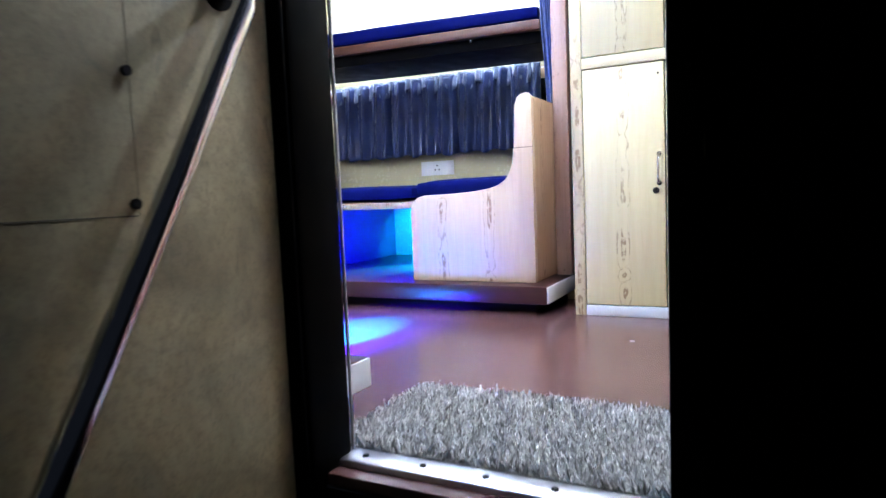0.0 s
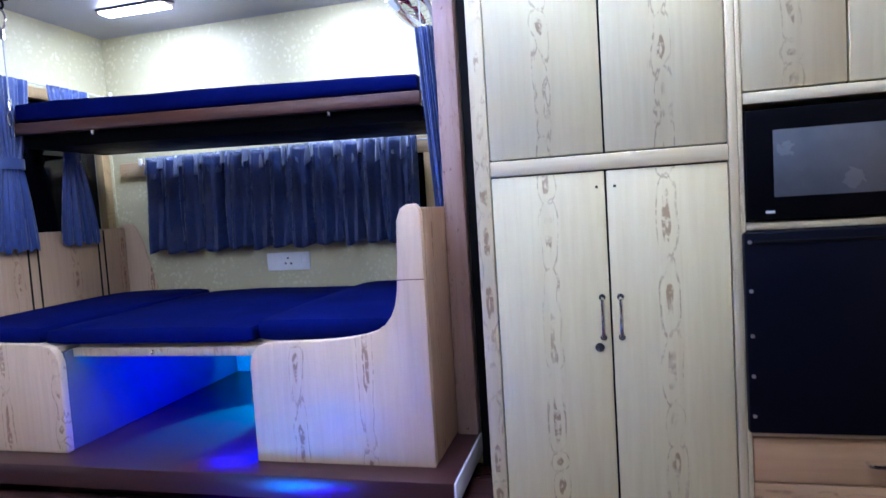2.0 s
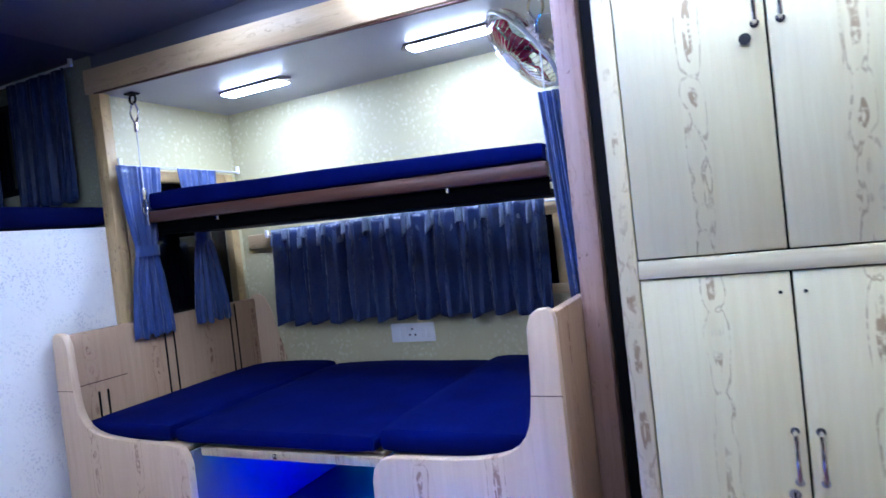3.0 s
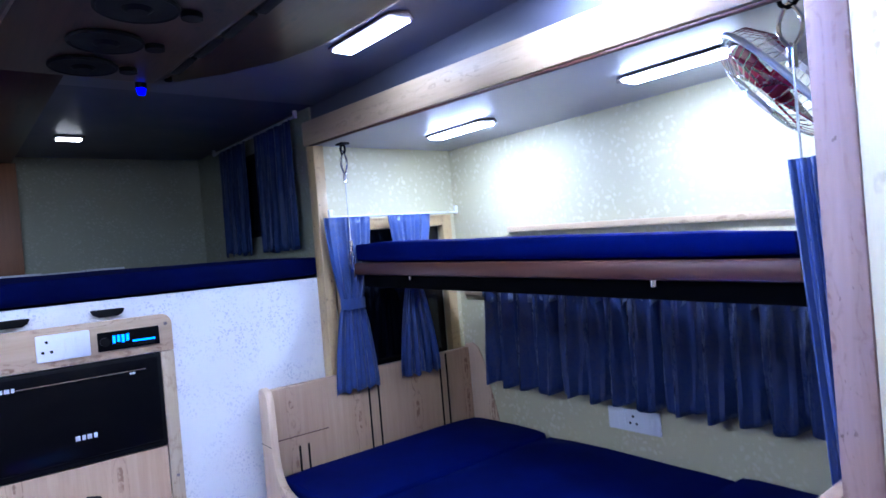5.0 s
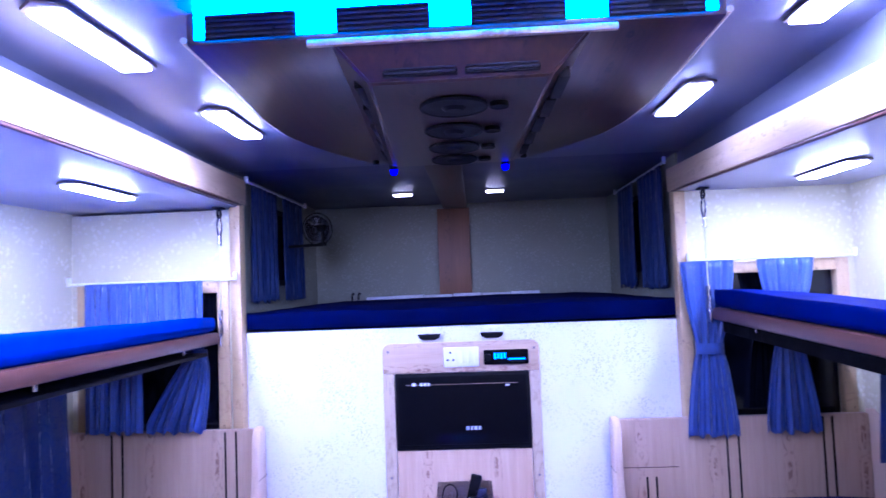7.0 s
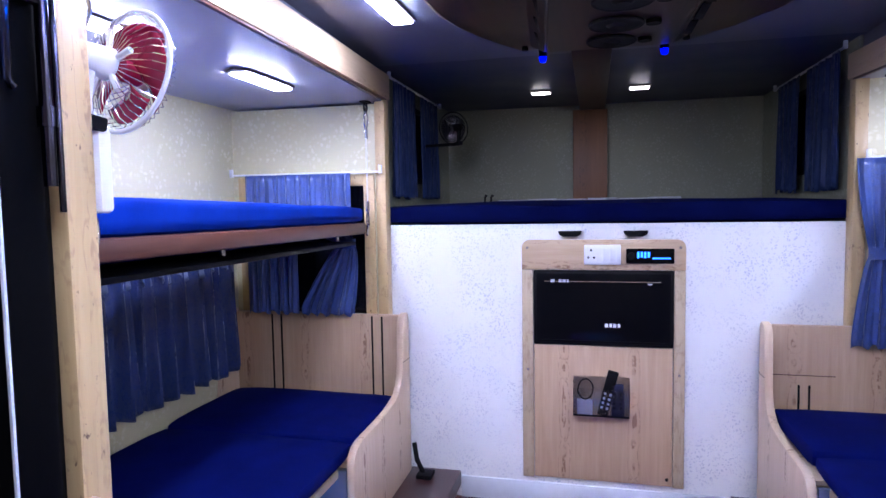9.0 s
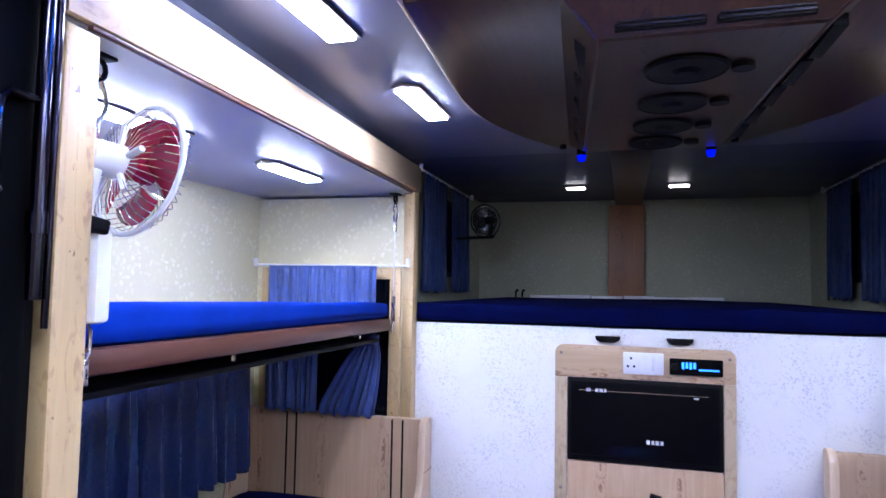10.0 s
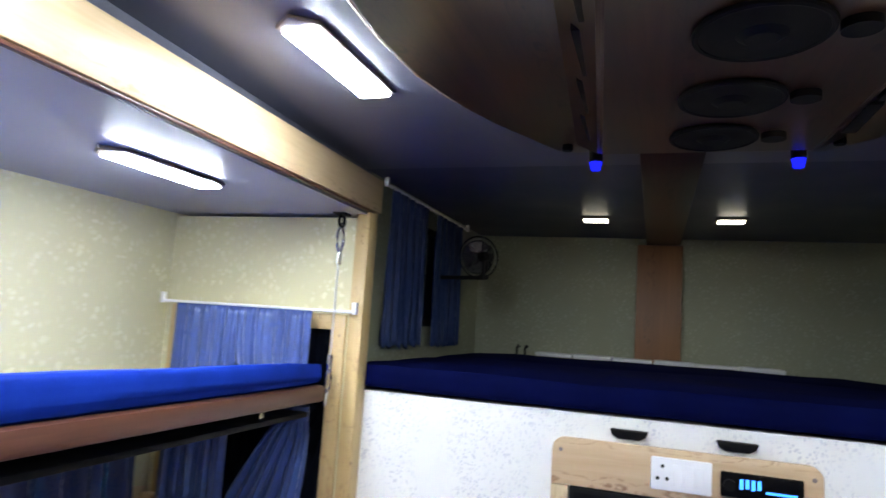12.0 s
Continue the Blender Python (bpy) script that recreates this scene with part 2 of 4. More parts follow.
RUBBER = plain("matt_black_rubber", (0.0018, 0.0018, 0.002), 0.7)
RUBBER.node_tree.nodes["Principled BSDF"].inputs["Specular IOR Level"].default_value = 0.03
GLOSS = plain("black_gloss", (0.004, 0.004, 0.005), 0.10, vary=0.05, relief=0)
GLOSS.node_tree.nodes["Principled BSDF"].inputs["Specular IOR Level"].default_value = 0.04
DARKBLUE = plain("dark_blue_black_fridge", (0.003, 0.0035, 0.008), 0.4)
DARKBLUE.node_tree.nodes["Principled BSDF"].inputs["Specular IOR Level"].default_value = 0.10
BAR = plain("black_chrome_bar", (0.035, 0.035, 0.055), 0.14, 1.0, relief=0)
CHROME = plain("chrome", (0.75, 0.75, 0.78), 0.16, 1.0, 0.05, relief=0)
STEEL = plain("brushed_aluminium", (0.60, 0.60, 0.62), 0.38, 1.0)
PLASTIC = plain("white_plastic", (0.78, 0.78, 0.80), 0.35, vary=0.04)
LAMP_ON = glow("lamp_diffuser_lit", (0.78, 0.91, 1.20), LAMP)
LAMP_WEAK = glow("weak_lamp_diffuser_lit", (0.78, 0.91, 1.20), 24.0)
LOFT_ON = glow("loft_lamp_lit", (1.0, 0.97, 0.90), 14.0)
BATTEN = wood("dark_orange_pine", (0.26, 0.115, 0.045), (0.16, 0.066, 0.024), (0.06, 0.024, 0.010), across="y", period=0.2)
LED_BAND = glow("blue_led_band_lit", (0.0, 0.16, 1.0), 130.0)
CYAN = glow("blue_led_strip_lit", (0.0, 0.30, 1.0), 5.0)
BULLET = glow("blue_led_bulb_lit", (0.0, 0.006, 1.0), 2.0)
DISPLAY = glow("blue_display_lit", (0.03, 0.22, 1.0), 3.0)
BRONZE = plain("bronze_lamp_frame", (0.22, 0.18, 0.17), 0.4, 0.5)
RED = plain("red_fan_blade", (0.26, 0.008, 0.035), 0.25, vary=0.06)
SHAG = fabric("grey_shag", (0.36, 0.35, 0.33), 0.95, 0.3)
NIGHT = plain("dark_window_glass", (0.004, 0.005, 0.009), 0.08, vary=0.02, relief=0)
GROUND = plain("dark_ground", (0.05, 0.05, 0.05), 0.9)
PAPER = plain("white_scrap", (0.7, 0.7, 0.68), 0.8)
SEATBOX = plain("grey_seat_box", (0.10, 0.11, 0.15), 0.6)
PALE = plain("pale_grey_board", (0.62, 0.64, 0.66), 0.35, vary=0.05)


# ---- mesh helpers ----
def box(x0, x1, y0, y1, z0, z1, bevel=0.0, bm=None, lift=0.0):
    """A box; lift raises its low-x end."""
    own = bm if bm is not None else bmesh.new()
    g = bmesh.ops.create_cube(own, size=1.0)
    vs = g["verts"]
    for v in vs:
        a = v.co + Vector((0.5, 0.5, 0.5))
        v.co = Vector((x0 + a.x * (x1 - x0), y0 + a.y * (y1 - y0), z0 + a.z * (z1 - z0) + lift * (1 - a.x)))
    if bevel:
        es = list({e for v in vs for e in v.link_edges})
        bmesh.ops.bevel(own, geom=es, offset=bevel, segments=2, affect="EDGES", profile=0.5)
    return own


def cyl(p, q, r, n=16, r2=None, bm=None):
    own = bm if bm is not None else bmesh.new()
    p, q = Vector(p), Vector(q)
    m = Matrix.Translation((p + q) / 2) @ (q - p).to_track_quat("Z", "Y").to_matrix().to_4x4()
    bmesh.ops.create_cone(own, cap_ends=True, segments=n, radius1=r, radius2=r if r2 is None else r2, depth=(q - p).length, matrix=m)
    return own


def tube(points, r, n=8, bm=None, closed=False):
    """A round bar along a bent line."""
    own = bm if bm is not None else bmesh.new()
    pts = [Vector(p) for p in points]
    rings, up = [], None
    for i, p in enumerate(pts):
        if closed:
            d = (pts[(i + 1) % len(pts)] - pts[i - 1]).normalized()
        else:
            d = (pts[min(i + 1, len(pts) - 1)] - pts[max(i - 1, 0)]).normalized()
        if up is None:
            up = d.orthogonal().normalized()
        up = (up - d * up.dot(d)).normalized()
        side = d.cross(up)
        rings.append([own.verts.new(p + r * (math.cos(2 * math.pi * k / n) * up + math.sin(2 * math.pi * k / n) * side)) for k in range(n)])
    for i in range(len(rings) if closed else len(rings) - 1):
        a, b = rings[i], rings[(i + 1) % len(rings)]
        for k in range(n):
            own.faces.new((a[k], a[(k + 1) % n], b[(k + 1) % n], b[k]))
    if not closed:
        own.faces.new(rings[0][::-1])
        own.faces.new(rings[-1])
    return own


def slab(outline, axis, a, b, bevel=0.0):
    """An outline extruded along an axis from a to b. The outline's two numbers are the other two axes in order."""
    bm = bmesh.new()
    def at(p, w):
        return {"x": (w, p[0], p[1]), "y": (p[0], w, p[1]), "z": (p[0], p[1], w)}[axis]
    f = bm.faces.new([bm.verts.new(at(p, a)) for p in outline])
    g = bmesh.ops.extrude_face_region(bm, geom=[f])
    d = Vector(at((0, 0), b)) - Vector(at((0, 0), a))
    bmesh.ops.translate(bm, verts=[v for v in g["geom"] if isinstance(v, bmesh.types.BMVert)], vec=d)
    bmesh.ops.recalc_face_normals(bm, faces=bm.faces)
    if bevel:
        es = [e for e in bm.edges if len(e.link_faces) == 2 and e.calc_face_angle(0) > 1.2]
        bmesh.ops.bevel(bm, geom=es, offset=bevel, segments=2, affect="EDGES", profile=0.5)
    return bm


def mesh(name, bm, mat, smooth=True):
    bmesh.ops.recalc_face_normals(bm, faces=bm.faces)
    me = bpy.data.meshes.new(name)
    bm.to_mesh(me)
    bm.free()
    me.materials.append(mat)
    if smooth:
        me.shade_smooth()
        me.set_sharp_from_angle(angle=radians(32))
    return me


def part(name, bm, mat, parent, label=""):
    ob = new(name, mesh(name, bm, mat))
    ob.parent = parent
    ob.matrix_parent_inverse = Matrix.Translation(-parent.location)
    if label:
        ob["label"] = label
    return ob


def thing(name, label, category, place=(0, 0, 0), group=""):
    ob = new(name)
    ob.empty_display_size = 0.05
    ob.location = place
    return tagged(ob, label, category, group)


def solid(name, bm, mat, label, category, group="", kind=""):
    return tagged(new(name, mesh(name, bm, mat)), label, category, group, kind)


def setting(name, bm, mat, label):
    return solid(name, bm, mat, label, name.split("_")[0], kind="structure")


def sheet(cols, rows, place):
    """A grid of points place(u, v) with u, v from 0 to 1."""
    bm = bmesh.new()
    vs = [[bm.verts.new(place(i / cols, j / rows)) for i in range(cols + 1)] for j in range(rows + 1)]
    for j in range(rows):
        for i in range(cols):
            bm.faces.new((vs[j][i], vs[j][i + 1], vs[j + 1][i + 1], vs[j + 1][i]))
    return bm


# ---- the vehicle's shell ----
CX = 2.97                      # middle of the aisle
FRONT = -1.80                  # white partition
setting("floor", box(-1.86, 1.66, 2.05, 4.3, -0.08, 0.0), FLOOR, "red-brown wood-look vinyl floor of the van")
setting("ceiling", box(-1.80, 1.7, 1.9, 4.06, 2.0, 2.05), SHADED_AISLE_CEIL, "glossy grey laminate van ceiling")
setting("ceiling_loft", box(-3.36, -1.8005, 1.9, 4.06, 2.0, 2.05), SHADED_LOFT_CEIL, "dull blue-grey ceiling over the loft bed")
setting("ground", box(-40, 40, -40, 40, -0.82, -0.75), GROUND, "dark ground outside the van at night")


def partition():
    bm = box(-1.88, FRONT, 1.98, 3.97, 0.0, 1.268)
    setting("wall_front", bm, WHITE, "white wallpapered partition with grey sprigs under the loft bed")
    setting("wall_loft_back", box(-3.36, -3.30, 1.9, 4.06, 1.2, 2.0), SHADED_CREAM, "cream wallpapered back wall of the loft")
    setting("wall_loft_south", box(-3.30, -1.84, 1.90, 1.97, 1.2, 2.0), SHADED_CREAM, "cream wallpapered side wall of the loft")
    setting("wall_loft_north", box(-3.30, -1.84, 3.97, 4.04, 1.2, 2.0), SHADED_CREAM, "cream wallpapered side wall of the loft")
    setting("wall_loft_base", box(-3.30, -1.88, 1.97, 3.97, 1.15, 1.20), SHADED_CREAM, "board under the loft mattress")
    setting("trim_skirting", box(FRONT, FRONT + 0.012, 2.35, 3.5, 0.0, 0.10, 0.003), PALE, "pale skirting along the partition")


partition()

# rear and door side of the main body
setting("wall_rear", box(1.62, 1.70, 1.95, 4.3, -0.05, 2.0), PINE_SIDE, "pine-lined rear wall of the van")
setting("wall_north", box(0.24, 1.70, 4.14, 4.22, 0.0, 2.0), CREAM, "wall behind the wardrobe")
# black fillers put the gaps' shade into colour and cover the cream wall edges
setting("wall_gap_north", box(0.2415, 0.3295, 3.90, 4.10, 0.0, 2.0), BLACK, "black filler standing for the shaded gap beside the slide-out")
setting("wall_gap_south", box(0.1545, 0.1955, 2.072, 2.085, 0.131, 1.845), BLACK, "black filler standing for the shaded gap beside the slide-out post")
setting("wall_door_side", box(0.921, 1.70, 2.03, 2.12, -0.3, 2.0), RUBBER, "black panel beside the entrance")
setting("wall_door_post", box(0.196, 0.1995, 1.98, 2.10, -0.3, 2.0), BLACK, "black panel between the entrance and the bunk")
setting("wall_door_header", box(0.20, 0.90, 1.98, 2.12, 1.93, 2.0), BLACK, "black panel over the entrance")
setting("wall_outside_rear", box(0.95, 4.0, 1.96, 2.028, -0.7, 2.1), RUBBER, "dark outer skin of the van beside the entrance")


def entrance():
    d = thing("door_1", "open van door of beige board in a black frame", "door", (0.25, 2.0, 0.0))
    d["kind"] = "structure"
    # black rubber-lined frame and step
    part("jamb", box(0.20, 0.292, 2.012, 2.13, -0.05, 1.93, 0.012), RUBBER, d, "black rubber door jamb")
    part("jamb", box(0.886, 0.92, 1.945, 2.13, -0.05, 1.93, 0.006), RUBBER, d)
    part("edge_strip", box(0.287, 0.2925, 2.1305, 2.137, 0.0, 1.93, 0.002), PALE, d, "pale worn edge of the jamb")
    s = part("sill", box(0.20, 0.90, 2.085, 2.145, -0.03, 0.012, 0.004), STEEL, d, "scuffed aluminium sill strip")
    for i in range(5):
        part("screw", cyl((0.33 + 0.12 * i, 2.115, 0.011), (0.33 + 0.12 * i, 2.115, 0.0145), 0.006, 10), BLACK, s)
    part("step_riser", box(0.20, 0.90, 2.04, 2.086, -0.4, -0.02, 0.004), RUBBER, d)
    leaf = part("door_leaf", box(0.238, 0.262, 1.38, 2.000, -0.35, 1.88, 0.004), LEAF, d, "beige board door lining with seams")
    part("door_skin", box(0.20, 0.2375, 1.36, 2.010, -0.38, 1.92, 0.01), RUBBER, d)
    part("rubber_edge", box(0.238, 0.288, 2.001, 2.011, -0.38, 1.92, 0.006), RUBBER, d, "black rubber seal of the door")
    part("seam", box(0.261, 0.2626, 1.38, 1.733, 0.4745, 0.4765), SEAM, leaf)
    part("seam", box(0.261, 0.2623, 1.7345, 1.7355, 0.476, 1.2), SEAM, leaf)
    for y, z in ((1.730, 0.66), (1.729, 0.491)):
        part("screw", cyl((0.26, y, z), (0.268, y, z), 0.007, 10), BLACK, leaf)
    rail = [(0.262, 1.895, 0.80), (0.30, 1.895, 0.80), (0.325, 1.885, 0.79), (0.34, 1.865, 0.755), (0.34, 1.72, 0.50), (0.34, 1.57, 0.245), (0.34, 1.47, 0.07), (0.325, 1.46, 0.05), (0.262, 1.455, 0.045)]
    part("grab_rail", tube(rail, 0.0165, 14), CHROME, d, "chrome tube grab rail bent at both ends")
    for p in (rail[0], rail[-1]):
        part("rail_foot", cyl(p, (p[0] + 0.006, p[1], p[2]), 0.028, 16), RUBBER, d)


entrance()


def doormat():
    random.seed(5)
    m = thing("door_mat", "grey shaggy carpet mat on the floor inside the entrance", "mat", (0.55, 2.4, 0))
    x0, x1, y0, y1 = 0.235, 0.93, 2.15, 2.515
    part("backing", box(x0, x1, y0, y1, 0.0, 0.012, 0.004), SHAG, m)
    verts, faces = [], []
    for i in range(15000):
        x, y = random.uniform(x0, x1), random.uniform(y0, y1) 
        a, h = random.uniform(0, 6.3), random.uniform(0.010, 0.024)
        w = random.uniform(0.0015, 0.003)
        lx, ly = random.gauss(0, 0.008), random.gauss(0, 0.008)
        k = len(verts)
        c, s = math.cos(a) * w, math.sin(a) * w
        verts += [(x - c, y - s, 0.011), (x + c, y + s, 0.011), (x + lx + c * 0.6, y + ly + s * 0.6, 0.011 + h), (x + lx - c * 0.6, y + ly - s * 0.6, 0.011 + h)]
        faces.append((k, k + 1, k + 2, k + 3))
    me = bpy.data.meshes.new("shag_surface")
    me.from_pydata(verts, [], faces)
    mat, t, b = material("grey_pile_fibre", 0.9)
    g = t.nodes.new("ShaderNodeNewGeometry")
    t.links.new(ramp(t, g.outputs["Random Per Island"], (0.24, 0.23, 0.22), (0.95, 0.93, 0.90), 0.0, 1.0), b.inputs["Base Color"])
    me.materials.append(mat)
    ob = new("shag_surface", me)
    ob.parent = m
    ob.matrix_parent_inverse = Matrix.Translation(-m.location)
    ob["kind"] = "stuff"


doormat()


# ---- slide-outs ----
# N: +y side, S: -y side. y0 post plane, yb back wall, yp bench panel plane, xr rear end
SIDES = {
    "north": dict(s=1, y0=3.92, yb=4.66, yp=3.60, yf=3.51, deck=0.115, low=0.490, sink=0.0, xs=(-1.735, -1.115, -0.405, 0.165), k=-0.024, xr=0.24, zb=1.752, lift=0.072, tall=0.100, zc=1.815, bunk=4.03, xe=0.235, px=-0.004),
    "south": dict(s=-1, y0=2.03, yb=1.25, yp=2.125, yf=2.35, deck=0.130, low=0.508, sink=0.038, xs=(-1.735, -1.03, -0.335, 0.17), k=0.046, xr=0.19, zb=1.827, lift=0.022, tall=0.112, zc=1.823, bunk=1.95, xe=0.185, px=-0.037),
}


def ybox(x0, x1, ya, yb, z0, z1, bevel=0.0, bm=None, lift=0.0):
    return box(x0, x1, min(ya, yb), max(ya, yb), z0, z1, bevel, bm, lift)


def lean(bm, k):
    """Turns a long piece slightly in plan: its rear end swings towards the aisle."""
    for v in bm.verts:
        v.co.y += k * (v.co.x + 1.8)
    return bm


def slide_shell(name, c):
    k = c["k"]
    s, y0, yb = c["s"], c["y0"], c["yb"]
    xw, xr = -1.75, c["xr"]
    setting("wall_" + name + "_back", ybox(xw - 0.06, xr + 0.06, yb, yb + s * 0.06, 0.0, c["zc"] + 0.1), CREAM, "cream wallpapered back wall of the slide-out")
    setting("ceiling_" + name, lean(ybox(xw - 0.06, xr + 0.06, y0 + s * 0.0175, yb + s * 0.13, c["zc"], c["zc"] + 0.02, lift=0.010 if s < 0 else 0.0), k), CEIL, "white ceiling over the bunk")
    # front end wall with a window opening: y from w0 to w1, z from 0.88 to 1.45
    w0, w1 = y0 + s * 0.11, yb - s * 0.08
    za, zb_ = 0.80, 1.455
    e = thing("wall_" + name + "_end", "cream wallpapered end wall of the slide-out", "wall", (xw, yb, 0))
    e["kind"] = "structure"
    part("wall_panel", ybox(xw - 0.05, xw, y0 + s * 0.05, yb, 0.0, za), CREAM, e)
    part("wall_panel", ybox(xw - 0.05, xw, y0 + s * 0.05, yb, zb_, c["zc"]), CREAM, e)
    part("wall_panel", ybox(xw - 0.05, xw, y0 + s * 0.05, w0, za, zb_), CREAM, e)
    part("wall_panel", ybox(xw - 0.05, xw, w1, yb, za, zb_), CREAM, e)
    w = thing("window_" + name, "dark window in a pale pine frame behind curtains", "window", (xw, w0, za))
    w["kind"] = "structure"
    f = 0.05
    part("window_frame", ybox(xw - 0.03, xw + 0.012, w0 - s * f, w0 + s * 0.002, za - f, zb_ + f, 0.004), PINE_POST, w)
    part("window_frame", ybox(xw - 0.03, xw + 0.012, w1 - s * 0.002, w1 + s * f, za - f, zb_ + f, 0.004), PINE_POST, w)
    part("window_frame", ybox(xw - 0.03, xw + 0.011, w0 + s * 0.002, w1 - s * 0.002, zb_, zb_ + f, 0.004), PINE_POST, w)
    part("window_frame", ybox(xw - 0.03, xw + 0.011, w0 + s * 0.002, w1 - s * 0.002, za - f, za, 0.004), PINE_POST, w)
    part("pane", ybox(xw - 0.046, xw - 0.036, w0, w1, za, zb_), NIGHT, w)
    # rear end wall
    setting("wall_" + name + "_rear", ybox(xr - 0.04, xr - 0.001, y0 + s * 0.055 + k * 2.04, yb, 0.0, c["zc"]), CREAM, "cream end wall of the slide-out")
    # timber frame round the opening
    setting("trim_" + name + "_beam", lean(ybox(-1.82, xr + c["px"], y0, y0 + s * 0.017, c["zb"], c["zb"] + c["tall"], 0.004, lift=c["lift"]), k), PINE_BEAM, "pine fascia board over the bunk opening")
    setting("trim_" + name + "_lip", lean(ybox(-1.77, xr - 0.05 + c["px"], y0 + s * 0.002, y0 + s * 0.015, c["zb"] - 0.009, c["zb"] - 0.001, 0.003, lift=c["lift"]), k), REDWOOD, "dark red wooden lip under the fascia board")
    setting("wall_" + name + "_over_beam", lean(ybox(-1.84, xr + 0.1, y0 + s * 0.06, y0 + s * 0.10, c["zc"] + 0.03, 2.0), k), SHADED_AISLE_CEIL, "grey laminate strip over the beam")
    setting("trim_" + name + "_post_front", ybox(-1.80, -1.735, y0 + s * 0.002, y0 + s * 0.05, c["deck"], c["zb"] + c["lift"] - 0.002, 0.005), PINE_POST, "pine post at the front of the bunk opening")
    setting("trim_" + name + "_post_rear", lean(ybox(xr - 0.068 + c["px"], xr + c["px"], y0 + s * 0.002, y0 + s * 0.05, c["deck"], c["zb"] - 0.014, 0.005), k), SHADED_POST if s > 0 else PINE_POST, "pine post at the rear of the bunk opening")
    # platform
    p = thing("platform_" + name, "low red-brown platform of the slide-out", "platform", (-0.8, c["yf"], 0.06))
    p["kind"] = "structure"
    part("deck", ybox(-1.78, c["xe"], c["yf"], yb, c["deck"] - 0.07, c["deck"], 0.004), DECK, p)
    part("end_strip", ybox(c["xe"] + 0.0005, c["xe"] + 0.008, c["yf"] + s * 0.002, y0, c["deck"] - 0.067, c["deck"] - 0.002, 0.002), PALE, p, "pale worn edge strip")
    # black block drawn in for the shadow under the overhanging deck
    part("runner", ybox(-1.75, c["xe"] - 0.08, c["yf"] + s * 0.10, yb, 0.0, c["deck"] - 0.0705), BLACK, p, "black block standing for the shade under the platform")


def profile(x0, x1, z0, low, high, back):
    """Side view of a bench end: a low seat end, an S-curve, a rounded tall back. back=+1: the tall side is at x1."""
    def u(f):
        return x0 + f * (x1 - x0) if back > 0 else x1 - f * (x1 - x0)
    pts = [(u(0), z0), (u(1.0), z0), (u(1.0), high - 0.03), (u(0.99), high - 0.010), (u(0.97), high), (u(0.925), high - 0.002), (u(0.895), high - 0.014), (u(0.872), high - 0.045)]
    for f, d in ((0.862, 0.52), (0.855, 0.42), (0.848, 0.33), (0.836, 0.25), (0.815, 0.18), (0.78, 0.115), (0.73, 0.07), (0.66, 0.04), (0.57, 0.02), (0.48, 0.008)):
        pts.append((u(f), low + d * (high - low)))
    pts += [(u(0.38), low), (u(0.12), low - 0.003), (u(0.055), low - 0.013), (u(0.015), low - 0.038), (u(0.0), low - 0.07)]
    return pts


def pad(name, x0, x1, y0, y1, z0, z1, mat, parent, label="", sag=0.008):
    """A soft cushion with a full edge and a seam."""
    y0, y1 = min(y0, y1), max(y0, y1)
    bm = bmesh.new()
    bmesh.ops.create_cube(bm, size=1.0)
    bmesh.ops.subdivide_edges(bm, edges=bm.edges[:], cuts=7, use_grid_fill=True)
    hz = (z1 - z0) / 2
    r = min(0.035, hz * 0.8)
    for v in bm.verts:
        p = v.co * 2
        q = Vector((p.x * (x1 - x0) / 2, p.y * (y1 - y0) / 2, p.z * hz))
        core = Vector((max(-((x1 - x0) / 2 - r), min((x1 - x0) / 2 - r, q.x)), max(-((y1 - y0) / 2 - r), min((y1 - y0) / 2 - r, q.y)), max(-(hz - r), min(hz - r, q.z))))
        d = q - core
        if d.length > 1e-6:
            q = core + d.normalized() * min(r, d.length)
        w = noise.noise(Vector((q.x * 3 + x0, q.y * 3 + y0, 0))) * sag
        if p.z > 0.9:
            q.z += w + sag * (1 - p.x * p.x) * (1 - p.y * p.y)
        v.co = q + Vector(((x0 + x1) / 2, (y0 + y1) / 2, (z0 + z1) / 2))
    return part(name, bm, mat, parent, label)


